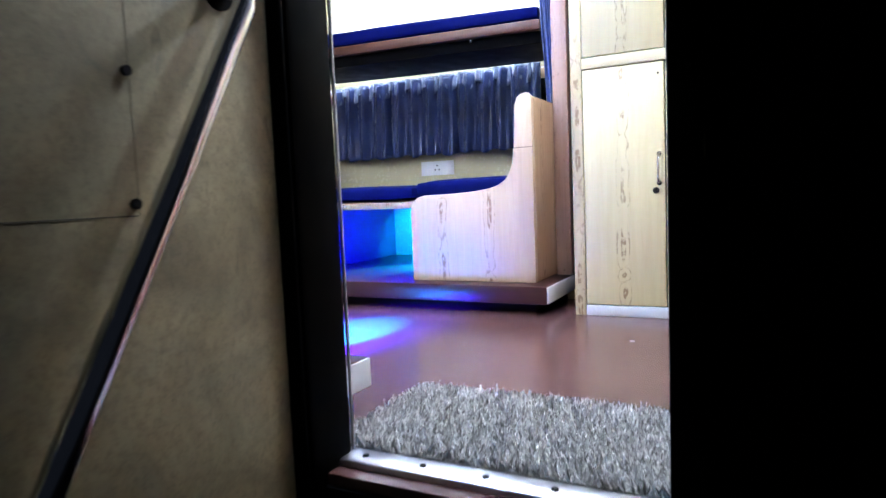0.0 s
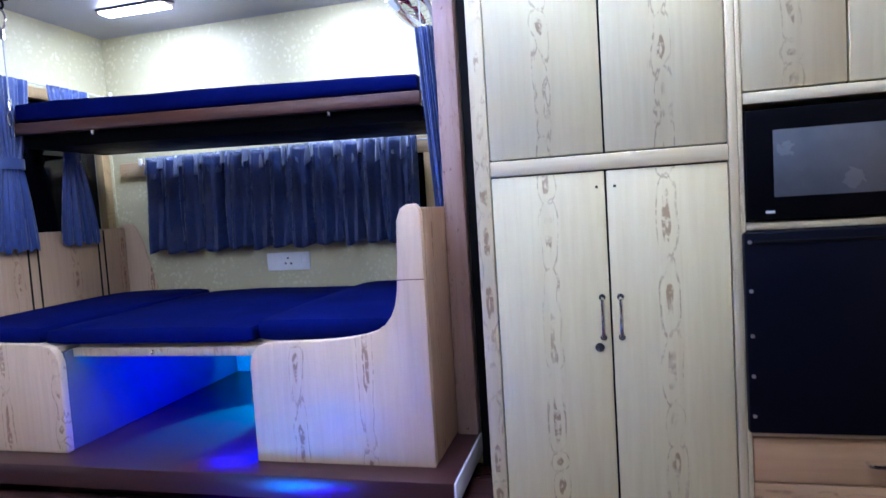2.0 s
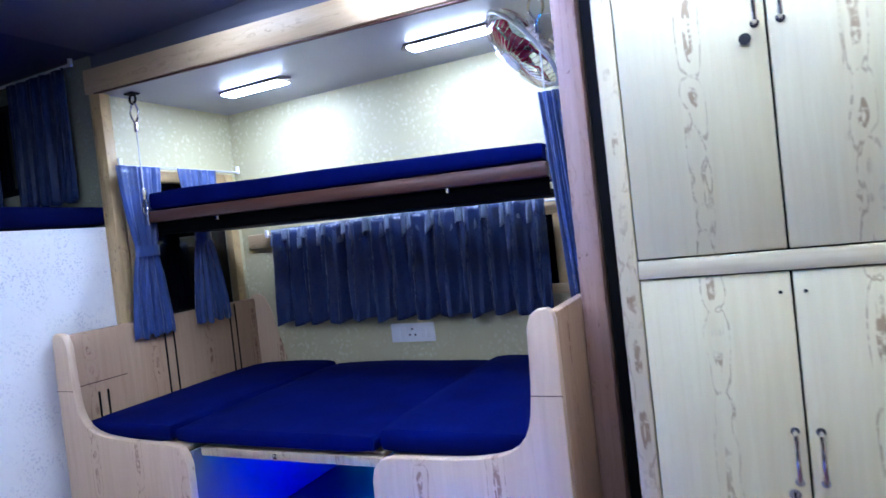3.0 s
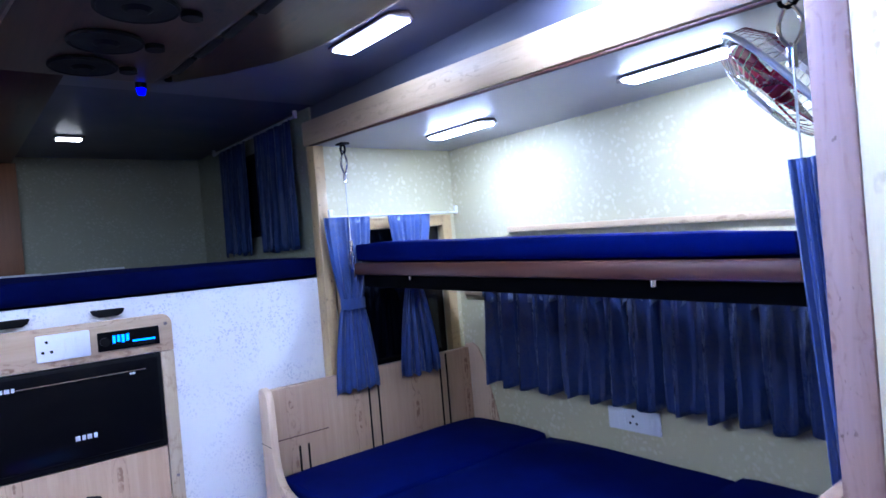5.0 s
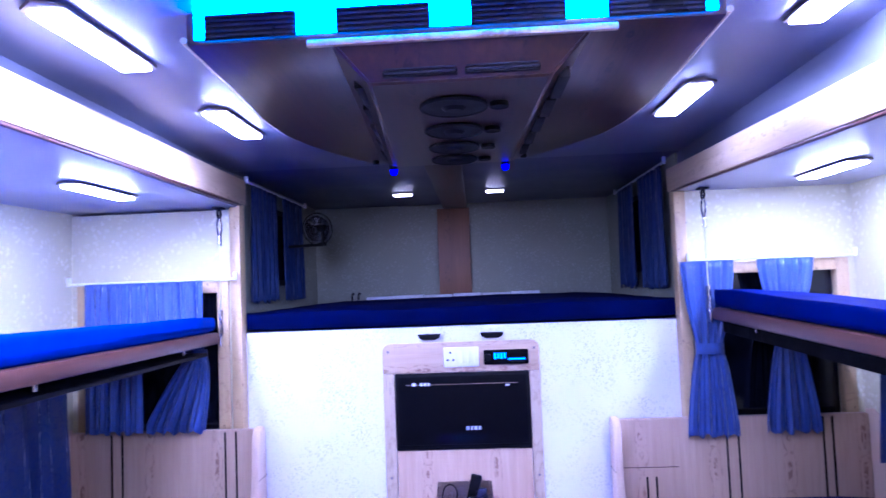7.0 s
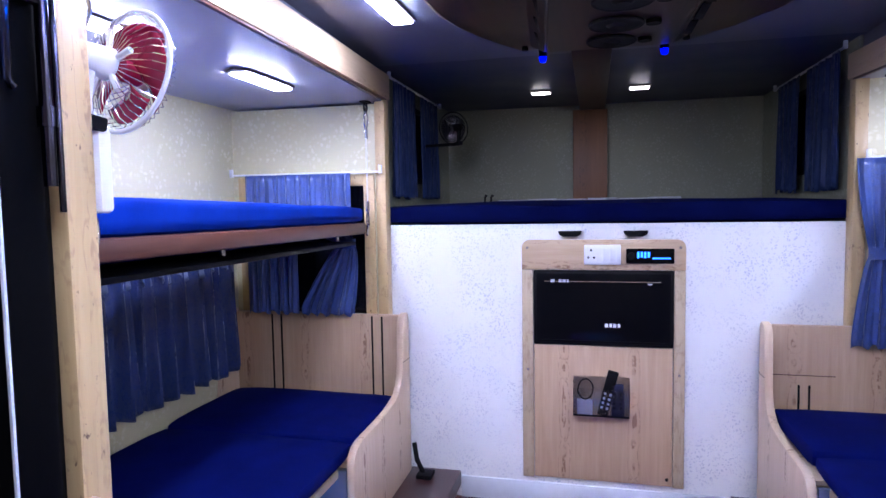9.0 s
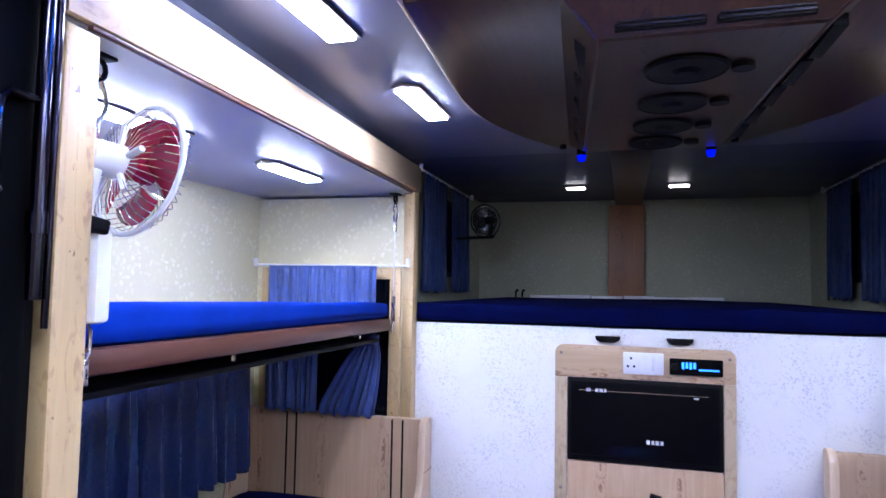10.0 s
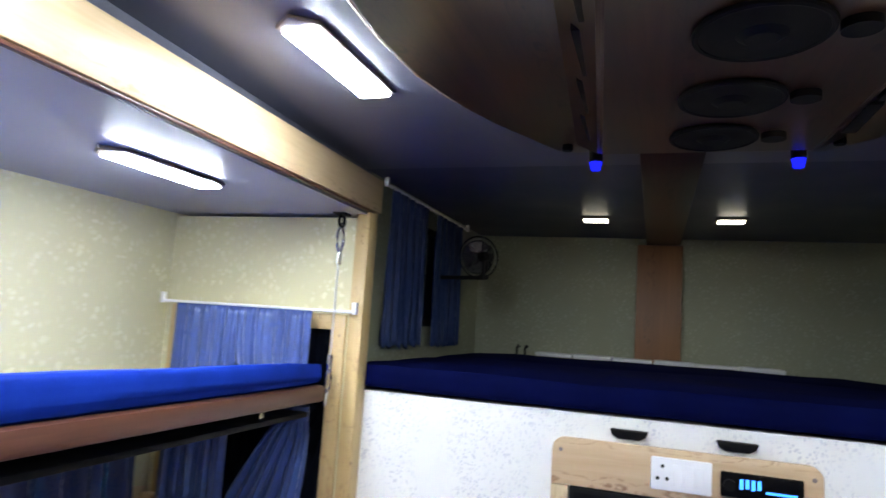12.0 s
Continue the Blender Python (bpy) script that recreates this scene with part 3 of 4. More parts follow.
def dinette(name, c):
    s, yp, yb, zd = c["s"], c["yp"], c["yb"], c["deck"] + 0.001
    xl, xm, xn, xr = c["xs"]
    q = c["sink"]
    def bench(x0, x1, back, tall):
        b = thing("dinette_bench", "pine bench with an S-curved end panel and slatted backrest", "bench", ((x0 + x1) / 2, yp, zd), "benches of the dinettes")
        part("end_panel", slab(profile(x0, x1, zd, c["low"], tall, back), "y", yp, yp + s * 0.032, 0.006), PINE_PANEL, b)
        xb = x1 if back > 0 else x0
        xj = x0 + 0.86 * (x1 - x0) if back > 0 else x1 - 0.86 * (x1 - x0)
        part("joint", ybox(min(xj, xb), max(xj, xb), yp - s * 0.0012, yp + s * 0.002, 0.662, 0.6645), REDWOOD, b)
        bk = part("backrest", ybox(min(xb, xb - back * 0.03), max(xb, xb - back * 0.03), yp + s * 0.034, yb - s * 0.012, zd, tall - 0.012, 0.006), PINE_SIDE, b)
        for d in ((0.09, 0.13, 0.44, 0.49, 0.85, 0.89) if s > 0 else (0.07, 0.12, 0.60, 0.65)):
            if d * 0.9 < abs(yb - yp) - 0.1:
                y = yp + s * (0.05 + d * 0.95)
                part("groove", ybox(xb - back * 0.0305 - 0.0015, xb - back * 0.0305 + 0.0015, y, y + s * 0.008, 0.40, tall - (0.25 if d < 0.2 and s > 0 else 0.02)), BLACK, bk, "dark inlaid stripe")
        if s > 0:
            part("joint", ybox(xb - back * 0.0302 - 0.001, xb - back * 0.0302 + 0.001, yp + s * 0.036, yp + s * 0.27, 0.662, 0.6655), REDWOOD, bk)
        # curved wing at the wall
        out = [(xb, 0.40), (xb, tall), (xb - back * 0.05, tall + 0.01), (xb - back * 0.09, tall - 0.01), (xb - back * 0.125, tall - 0.08), (xb - back * 0.15, tall - 0.18), (xb - back * 0.19, 0.56), (xb - back * 0.22, 0.40)]
        part("wall_wing", slab(out, "y", yb - s * 0.010, yb - s * 0.0015, 0.002), PINE_PANEL, b, "curved pine wing against the wall")
        xs = x0 + 0.005 if back > 0 else x1 - 0.005
        part("seat_box", ybox(min(xs, xs + back * 0.02), max(xs, xs + back * 0.02), yp + s * 0.034, yb - s * 0.02, zd, 0.455 - q, 0.003), SEATBOX, b, "grey board closing the seat box")
        part("seat_board", ybox(x0 + 0.035, x1 - 0.035, yp + s * 0.034, yb - s * 0.02, 0.4555 - q, 0.470 - q), PINE_PANEL, b)
        return b
    bench(xl, xm, -1, 0.875)
    bench(xn, xr, 1, 0.877)
    # table let down between the benches
    t = thing("table_board", "pine table board let down between the benches as a bed base", "table", (-0.7, yp, 0.44 - q))
    part("board", ybox(xm + 0.002, xn - 0.002, yp + s * 0.09, yb - s * 0.03, 0.452 - q, 0.470 - q, 0.004), PINE_PANEL, t)
    part("front_rail", ybox(xm + 0.002, xn - 0.002, yp + s * 0.06, yp + s * 0.088, 0.432 - q, 0.462 - q, 0.004), PINE_FRAME, t)
    part("latch", ybox(xn - 0.395, xn - 0.38, yp + s * 0.05, yp + s * 0.062, 0.44 - q, 0.455 - q, 0.003), CHROME, t)
    part("led_strip", ybox(xm + 0.01, xm + 0.15, yp + s * 0.10, yp + s * 0.125, 0.430 - q, 0.446 - q), CYAN, t, "lit blue led strip")
    # seat cushions
    g = "navy cushions of the beds"
    a = thing("seat_cushion", "navy seat cushion on the front bench", "cushion", (-1.4, yp, 0.47 - q), g)
    pad("cover", xl + 0.04, xm - 0.11, yp + s * 0.04, yb - s * 0.02, 0.4705 - q, 0.545 - q, NAVY, a)
    b = thing("seat_cushion", "navy middle cushion on the let-down table board", "cushion", (-0.75, yp, 0.47 - q), g)
    pad("cover", xm - 0.105, xn - 0.01, yp + s * 0.045, yb - s * 0.02, 0.4708 - q, 0.535 - q, NAVY, b)
    d = thing("seat_cushion", "navy seat cushion on the rear bench, slightly raised", "cushion", (-0.1, yp, 0.47 - q), g)
    pad("cover", xn - 0.005, xr - 0.04, yp + s * 0.05, yb - s * 0.02, 0.4708 - q, 0.555 - q, NAVY, d)


def bunk(name, c, mat):
    s, y0, yb = c["s"], c["bunk"], c["yb"]
    xl, xr = -1.675, c["xr"] - 0.17 if name == "north" else c["xr"] - 0.105
    zr, lift = (1.222, 0.045) if name == "north" else (1.258, -0.022)
    k = 0.0 if name == "north" else 0.036
    gap = 0.150 if name == "north" else 0.14
    b = thing("hanging_bunk", "upper bunk with a red-brown front rail hung from wire ropes", "bunk", (-0.8, y0, zr), "upper bunks")
    part("front_rail", lean(ybox(xl, xr, y0, y0 + s * 0.04, zr, zr + 0.05, 0.012, lift=lift), k), REDWOOD, b, "rounded red-brown wooden rail")
    part("base_board", lean(ybox(xl + 0.01, xr - 0.01, y0 + s * 0.0505, yb - s * gap, zr - 0.05, zr - 0.035, 0.003, lift=lift), k), BLACK, b)
    if name == "north":
        # added black board: stands for the under-bunk shade and stops light leaking through
        part("front_skirt", lean(ybox(xl + 0.01, xr - 0.01, y0 + s * 0.0405, y0 + s * 0.050, zr - 0.052, zr + 0.03, 0.002, lift=lift), k), RUBBER, b, "added black board standing for the shade under the bunk")
        part("back_rail", ybox(xl + 0.3, xr - 0.02, yb - s * 0.019, yb - s * 0.001, zr + 0.125, zr + 0.15, 0.003, lift=lift), PINE_BEAM, b)
    for x in ((-0.281, -1.3) if name == "north" else (-0.5, -1.35)):
        part("latch_knob", cyl((x, y0 + s * 0.02 + k * (x + 1.8), zr - 0.016 + lift * (xr - x) / (xr - xl)), (x, y0 + s * 0.02 + k * (x + 1.8), zr + lift * (xr - x) / (xr - xl)), 0.008, 10), CHROME, b)
    m = thing("bunk_mattress", "blue mattress on the hanging upper bunk", "mattress", (-0.8, y0, zr + 0.03), "upper mattresses")
    pad("cover", xl + 0.005, xr - 0.005, y0 + s * 0.004, yb - s * gap, zr + 0.0505, zr + (0.118 if name == "north" else 0.150), mat, m, sag=0.005)
    me = m.children[0].data
    for v in me.vertices:
        v.co.z -= (0.06 if name == "north" else 0.15) * abs(v.co.y - y0) / 0.55
        v.co.y += k * (v.co.x + 1.8)
        v.co.z += (lift + ((0.022 if name == "north" else -0.018) if v.co.z > zr + 0.08 else 0)) * ((xr - v.co.x) / (xr - xl))
    # wire ropes with hook, shackle and clamp at both ends
    for x, in ((xl + 0.015,), (xr + 0.02 if name == "north" else 0.004,)):
        zc = c["zc"]
        y = y0 - s * 0.012 + k * (x + 1.8)
        h = thing("wire_rope_hanger", "steel wire rope with ring hook and snap shackle holding the bunk", "hanger", (x, y, zc), "rope hangers")
        part("ceiling_plate", box(x - 0.025, x + 0.025, y - 0.02, y + 0.02, zc - 0.008, zc - 0.0005, 0.002), BLACK, h)
        ring = [(x + 0.018 * math.cos(a), y, zc - 0.026 + 0.019 * math.sin(a)) for a in [i * math.pi / 6 for i in range(12)]]
        part("ring", tube(ring, 0.005, 8, closed=True), BLACK, h)
        snap = [(x + 0.023 * math.sin(math.pi * f) * g, y, zc - 0.035 - 0.095 * f) for g in (1, -1) for f in ([i / 8 for i in range(9)] if g > 0 else [1 - i / 8 for i in range(1, 8)])]
        part("snap_shackle", tube(snap, 0.0045, 8, closed=True), CHROME, h)
        part("clamp", cyl((x, y, zc - 0.125), (x, y, zc - 0.165), 0.009, 12), CHROME, h)
        zend = zr + lift * (xr - x) / (xr - xl)
        part("rope", tube([(x, y, zc - 0.16), (x, y, zend + 0.10)], 0.0028, 8), STEEL, h)
        part("clamp", cyl((x, y, zend + 0.145), (x, y, zend + 0.10), 0.009, 12), CHROME, h)
        hook = [(x, y, zend + 0.105), (x + 0.012, y, zend + 0.085), (x + 0.012, y, zend + 0.045), (x, y, zend + 0.03), (x - 0.012, y, zend + 0.045), (x - 0.012, y, zend + 0.085)]
        part("snap_shackle", tube(hook, 0.004, 8, closed=True), CHROME, h)
        part("eye_plate", box(x - 0.012, x + 0.012, y + s * 0.002 - 0.004, y + s * 0.002 + 0.004, zend - 0.01, zend + 0.04, 0.002), CHROME, h)


def curtain(label, along, a, b, fixed, z0, z1, pleats, depth=0.018, waist=None, swing=0.0, group="curtains", cloth=None, skew=0.0, frill=0, power=1.6):
    """A gathered curtain from a to b along an axis, hanging before the plane `fixed`. waist: (z, share of the width, middle shift)."""
    t = thing("curtain", label, "curtain", (fixed if along == "y" else (a + b) / 2, (a + b) / 2 if along == "y" else fixed, z1), group)
    rnd = random.Random(int(abs(a * 100 + b * 37 + fixed * 11)))
    ph = [rnd.uniform(0, 6.28) for _ in range(4)]
    face = -1 if along == "x" and fixed > 3 else 1
    def place(u, v):
        z = z1 + (z0 - z1) * v
        w, mid = 1.0, 0.5
        if waist:
            zw, k, sh = waist
            if z > zw:
                f = (z1 - z) / (z1 - zw)
                w = 1 + (k - 1) * f ** power
                mid = 0.5 + sh * f ** power
            else:
                f = (zw - z) / (zw - z0)
                w = k + (0.95 - k) * min(1, f * 1.15) ** 0.6
                mid = 0.5 + sh * (1 - swing * min(1, f * 1.1))
        x = a + (b - a) * (mid + (u - 0.5) * w) + skew * v
        d = depth * (0.6 + 0.6 * v) * (1 if not waist else 0.5 + 0.5 * min(1.2, w))
        q = u * pleats * 6.283 + 0.5 * math.sin(v * 3 + ph[0]) + ph[1] + 0.9 * math.sin(u * 17.0 + ph[3])
        out = d * (1.7 * abs(math.sin(q / 2)) ** 0.7 - 0.85 + 0.30 * math.sin(u * pleats * 14.1 + ph[2] + 2 * v)) * face
        zz = z + 0.008 * v * math.sin(u * pleats * 6.283 + ph[3]) + 0.004 * math.sin(u * 40) * (v > 0.97)
        return (fixed + out, x, zz) if along == "y" else (x, fixed + out, zz)
    bm = sheet(int(pleats * 12), 22, place)
    ob = part("cloth", bm, cloth or SHADED_CURTAIN, t)
    mod = ob.modifiers.new("thick", "SOLIDIFY")
    mod.thickness = 0.002
    if frill:
        # lighter cloth with a scalloped edge draws the lit band along the curtain's top
        def head(u, v):
            z = z1 + 0.012 - (0.085 + 0.022 * math.sin(u * pleats * 6.283 + ph[0])) * v
            x = a + (b - a) * u
            o = 0.012 * math.sin(u * pleats * 18.85 + ph[2]) * (0.5 + v) + 0.010 * math.sin(u * pleats * 6.283 + ph[0]) - frill * 0.006 * (0.4 + 0.6 * v)
            return (x, fixed + o, z + 0.006 * math.sin(u * pleats * 12.0) * v)
        hd = part("frill", sheet(int(pleats * 20), 6, head), LIT_HEAD_SATIN, t, "gathered satin frill along the top, lamp light in its colour")
        hd.modifiers.new("thick", "SOLIDIFY").thickness = 0.002
    if waist:
        zw, k, sh = waist
        m = a + (b - a) * (0.5 + sh)
        h = abs(b - a) * k / 2 + 0.008
        ring = [((fixed + 0.028 * math.sin(q)), m + h * math.cos(q)) for q in [i * math.pi / 8 for i in range(16)]]
        bmr = bmesh.new()
        rows = [[bmr.verts.new((p[0], p[1], z) if along == "y" else (p[1], p[0], z)) for p in ring] for z in (zw - 0.022, zw + 0.022)]
        for i in range(16):
            bmr.faces.new((rows[0][i], rows[0][(i + 1) % 16], rows[1][(i + 1) % 16], rows[1][i]))
        part("tie_band", bmr, cloth or SHADED_CURTAIN, t)
    return t


def rod(label, p, q, r=0.0045, mat=None):
    d = thing("curtain_rod", label, "curtain rod", p, "curtain rods")
    part("rail", cyl(p, q, r, 12), mat or PLASTIC, d)
    for e in (p, q):
        part("bracket", box(e[0] - 0.007, e[0] + 0.007, e[1] - 0.008, e[1] + 0.008, e[2] - 0.008, e[2] + 0.03, 0.002), PLASTIC, d)
    return d


def strip_lamp(x, y, z, length=0.40, width=0.090, mat=None, label="lit elongated led ceiling lamp with dark bronze ends"):
    l = thing("ceiling_lamp", label, "lamp", (x, y, z), "ceiling lamps")
    h, w = length / 2, width / 2
    ends = [(x - h, y), (x - h + 0.035, y - w), (x + h - 0.035, y - w), (x + h, y), (x + h - 0.035, y + w), (x - h + 0.035, y + w)]
    part("housing", slab(ends, "z", z - 0.009, z - 0.0005, 0.003), BRONZE, l)
    part("diffuser", box(x - h + 0.04, x + h - 0.04, y - w + 0.010, y + w - 0.010, z - 0.017, z - 0.0095, 0.004), mat or LAMP_ON, l)
    return l


for nm, c in SIDES.items():
    slide_shell(nm, c)
    dinette(nm, c)
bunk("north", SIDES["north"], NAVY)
bunk("south", SIDES["south"], LIT_NAVY)

# lamps: aisle ceiling and slide-outs
strip_lamp(-0.94, 3.715, 2.0, mat=LAMP_WEAK, label="weakly lit elongated led ceiling lamp with dark bronze ends")
for x, y in ((-0.20, 3.79), (-0.965, 2.31), (-0.26, 2.29)):
    strip_lamp(x, y, 2.0)
for x, y in ((-1.27, 4.325), (-0.34, 4.335)):
    strip_lamp(x, y, SIDES["north"]["zc"])
for x, y in ((-1.10, 1.782), (-0.38, 1.76)):
    strip_lamp(x, y, SIDES["south"]["zc"] + 0.005)

# curtains over the long windows behind the benches
curtain("gathered blue satin curtain hanging under the upper bunk", "x", -1.50, -0.11, 4.60, 0.728, 1.185, 12, 0.036, frill=1)
rod("white curtain rod under the upper bunk", (-1.56, 4.63, 1.17), (-0.05, 4.63, 1.17))
curtain("gathered blue satin curtain hanging under the upper bunk", "x", -1.62, -0.30, 1.31, 0.61, 1.165, 12, 0.034, frill=-1)
rod("white curtain rod under the upper bunk", (-1.66, 1.285, 1.15), (-0.2, 1.285, 1.15))
# end windows
rod("white curtain rail on the end wall", (-1.715, 3.965, 1.515), (-1.715, 4.645, 1.515))
curtain("pale blue satin curtain tied back at the waist", "y", 3.915, 4.135, -1.682, 0.79, 1.51, 4, 0.010, (1.15, 0.45, -0.03), cloth=LIT_CURTAIN)
curtain("pale blue satin curtain tied back at the waist", "y", 4.225, 4.455, -1.682, 0.80, 1.51, 4, 0.010, (1.20, 0.30, -0.03), cloth=LIT_CURTAIN)
rod("white curtain rail on the end wall", (-1.715, 1.26, 1.515), (-1.715, 2.01, 1.515))
curtain("blue satin curtain in lit colour, gathered over the end window", "y", 1.350, 1.605, -1.680, 0.865, 1.51, 5, 0.012, cloth=LIT_CURTAIN)
curtain("blue satin curtain in lit colour, drawn aside over the end window", "y", 1.600, 1.878, -1.684, 0.862, 1.51, 5, 0.012, (1.19, 0.22, 0.42), power=5.0, cloth=LIT_CURTAIN, swing=0.85)
curtain("blue curtain gathered beside the rear post", "x", 0.078, 0.150, 4.0, 0.72, 1.47, 3, 0.022, skew=0.045, cloth=LIT_CURTAIN)
curtain("pale blue satin curtain bunched beside the rear post", "x", 0.02, 0.085, 2.02, 0.70, 1.34, 3, 0.014, skew=0.02, cloth=LIT_CURTAIN)


# ---- wardrobe and kitchen unit ----
WY = 3.58                      # front plane of the fitted furniture


def bow_handle(x, y, z0, z1, parent):
    pts = [(x, y, z0), (x, y - 0.018, z0 + 0.006), (x, y - 0.024, z0 + 0.02), (x, y - 0.024, z1 - 0.02), (x, y - 0.018, z1 - 0.006), (x, y, z1)]
    h = part("handle", tube(pts, 0.0048, 10), CHROME, parent, "chrome bow handle")
    for z in (z0, z1):
        part("handle_foot", cyl((x, y - 0.003, z), (x, y + 0.0005, z), 0.009, 12), CHROME, h)


def wardrobe():
    w = thing("wardrobe", "tall pale pine wardrobe with four doors and chrome handles", "wardrobe", (0.66, WY, 0))
    part("side_panel", box(0.332, 0.350, WY + 0.02, 4.13, 0.0, 1.985, 0.002), PINE_SIDE, w)
    part("side_panel", box(0.970, 0.985, WY + 0.02, 4.13, 0.0, 1.985, 0.002), PINE_SIDE, w)
    part("stile", box(0.330, 0.372, WY - 0.004, WY + 0.0195, 0.0, 1.985, 0.003), PINE_STILE, w)
    part("stile", box(0.964, 0.985, WY - 0.004, WY + 0.0195, 0.0, 1.985, 0.003), PINE_STILE, w)
    part("middle_rail", box(0.3725, 0.9635, WY - 0.003, WY + 0.0195, 0.932, 0.972, 0.003), PINE_RAIL, w)
    part("base_rail", box(0.3725, 0.9635, WY - 0.003, WY + 0.0195, 0.0, 0.040, 0.003), PALE, w, "pale worn base strip")
    part("top_rail", box(0.3725, 0.9635, WY - 0.003, WY + 0.0195, 1.80, 1.985, 0.003), PINE_RAIL, w)
    part("inside", box(0.352, 0.968, WY + 0.021, 4.12, 0.01, 1.97), BLACK, w)
    for x0, x1, z0, z1 in ((0.375, 0.667, 0.044, 0.928), (0.672, 0.961, 0.044, 0.928), (0.375, 0.667, 0.976, 1.796), (0.672, 0.961, 0.976, 1.796)):
        d = part("door", box(x0, x1, WY - 0.001, WY + 0.019, z0, z1, 0.003), PINE, w)
        left = x0 < 0.5
        if z0 < 0.5:
            bow_handle(0.648 if left else 0.694, WY - 0.001, 0.497, 0.602, d)
            if left:
                l = part("lock", cyl((0.637, WY - 0.006, 0.471), (0.637, WY, 0.471), 0.012, 18), CHROME, d, "round chrome lock")
                part("keyhole", box(0.6355, 0.6385, WY - 0.0072, WY - 0.0055, 0.465, 0.477), BLACK, l)
        else:
            bow_handle(0.648 if left else 0.694, WY - 0.001, 1.432, 1.537, d)
            if left:
                part("lock", cyl((0.628, WY - 0.006, 1.405), (0.628, WY, 1.405), 0.012, 18), CHROME, d, "round chrome lock")
        part("pin", cyl((x1 - 0.02 if left else x0 + 0.02, WY - 0.003, z1 - 0.04), (x1 - 0.02 if left else x0 + 0.02, WY, z1 - 0.04), 0.004, 8), BLACK, d)


wardrobe()


def kitchen():
    k = thing("appliance_unit", "pale pine tall unit holding microwave and fridge", "cabinet", (1.3, WY, 0))
    part("stile", box(0.9855, 0.997, WY - 0.003, WY + 0.02, 0.0, 1.985, 0.003), PINE_STILE, k)
    part("stile", box(1.585, 1.615, WY - 0.003, WY + 0.02, 0.0, 1.985, 0.003), PINE_STILE, k)
    part("side_panel", box(1.597, 1.615, WY + 0.021, 4.12, 0.0, 1.985), PINE_SIDE, k)
    part("shelf_board", box(0.9975, 1.5845, WY - 0.002, 4.1, 1.062, 1.090, 0.003), PINE_RAIL, k)
    part("shelf_board", box(0.9975, 1.5845, WY - 0.002, 4.1, 0.757, 0.775, 0.003), PINE_RAIL, k)
    part("shelf_board", box(0.9975, 1.5845, WY + 0.002, 4.1, 0.240, 0.252, 0.003), PINE_RAIL, k)
    part("back_board", box(0.9975, 1.5845, 4.101, 4.12, 0.0, 1.985), BLACK, k)
    for x0, x1 in ((0.9985, 1.226), (1.231, 1.405), (1.410, 1.583)):
        part("door", box(x0, x1, WY, WY + 0.018, 1.094, 1.90, 0.003), PINE, k)
    part("top_rail", box(0.9975, 1.5845, WY - 0.002, WY + 0.018, 1.904, 1.985, 0.003), PINE_RAIL, k)
    for z0, z1 in ((0.012, 0.122), (0.126, 0.238)):
        d = part("drawer", box(0.9985, 1.583, WY - 0.001, WY + 0.3, z0, z1, 0.003), ORANGE, k, "orange-brown pine drawer front")
        zz = (z0 + z1) / 2
        if z0 > 0.1:
            part("lock", cyl((1.305, WY - 0.006, zz + 0.03), (1.305, WY - 0.001, zz + 0.03), 0.011, 16), CHROME, d)
        h = [(1.25, WY - 0.001, zz), (1.25, WY - 0.02, zz), (1.26, WY - 0.025, zz), (1.34, WY - 0.025, zz), (1.35, WY - 0.02, zz), (1.35, WY - 0.001, zz)]
        part("handle", tube(h, 0.005, 10), CHROME, d)
    m = thing("microwave_oven", "black microwave oven with a grey window in the tall unit", "microwave", (1.25, WY, 0.776))
    part("body", box(1.0, 1.50, WY + 0.022, 3.98, 0.776, 1.05, 0.004), BLACK, m)
    d = part("door", box(1.0, 1.40, WY - 0.012, WY + 0.0215, 0.780, 1.046, 0.006), GLOSS, m)
    part("window", box(1.06, 1.32, WY - 0.0135, WY - 0.0125, 0.835, 0.995, 0.0005), plain("grey_mesh_window", (0.10, 0.11, 0.12), 0.25), d, "grey mesh window")
    part("badge", box(1.04, 1.06, WY - 0.0135, WY - 0.0122, 0.797, 0.803), PLASTIC, d)
    p = part("control_panel", box(1.402, 1.498, WY - 0.012, WY + 0.0215, 0.780, 1.046, 0.005), BLACK, m)
    for z in (0.86, 0.96):
        part("dial", cyl((1.45, WY - 0.030, z), (1.45, WY - 0.012, z), 0.022, 20), BLACK, p)
    f = thing("fridge", "dark blue-black fridge door with a row of screws", "fridge", (1.3, WY, 0.253))
    part("body", box(1.0, 1.58, WY + 0.022, 4.0, 0.254, 0.756, 0.003), BLACK, f)
    d = part("door", box(0.987, 1.58, WY - 0.022, WY + 0.0215, 0.255, 0.754, 0.008), DARKBLUE, f)
    part("edge_trim", box(1.01, 1.566, WY - 0.0255, WY - 0.0225, 0.725, 0.732, 0.001), BLACK, d)
    for z in (0.30, 0.40, 0.50, 0.61, 0.73):
        part("screw", cyl((1.0, WY - 0.025, z), (1.0, WY - 0.0215, z), 0.005, 8), STEEL, d)


kitchen()

# lamps over the rear of the aisle, between wardrobe and entrance
for x, y in ((0.47, 3.45), (0.92, 3.45), (0.62, 2.62)):
    strip_lamp(x, y, 2.0)

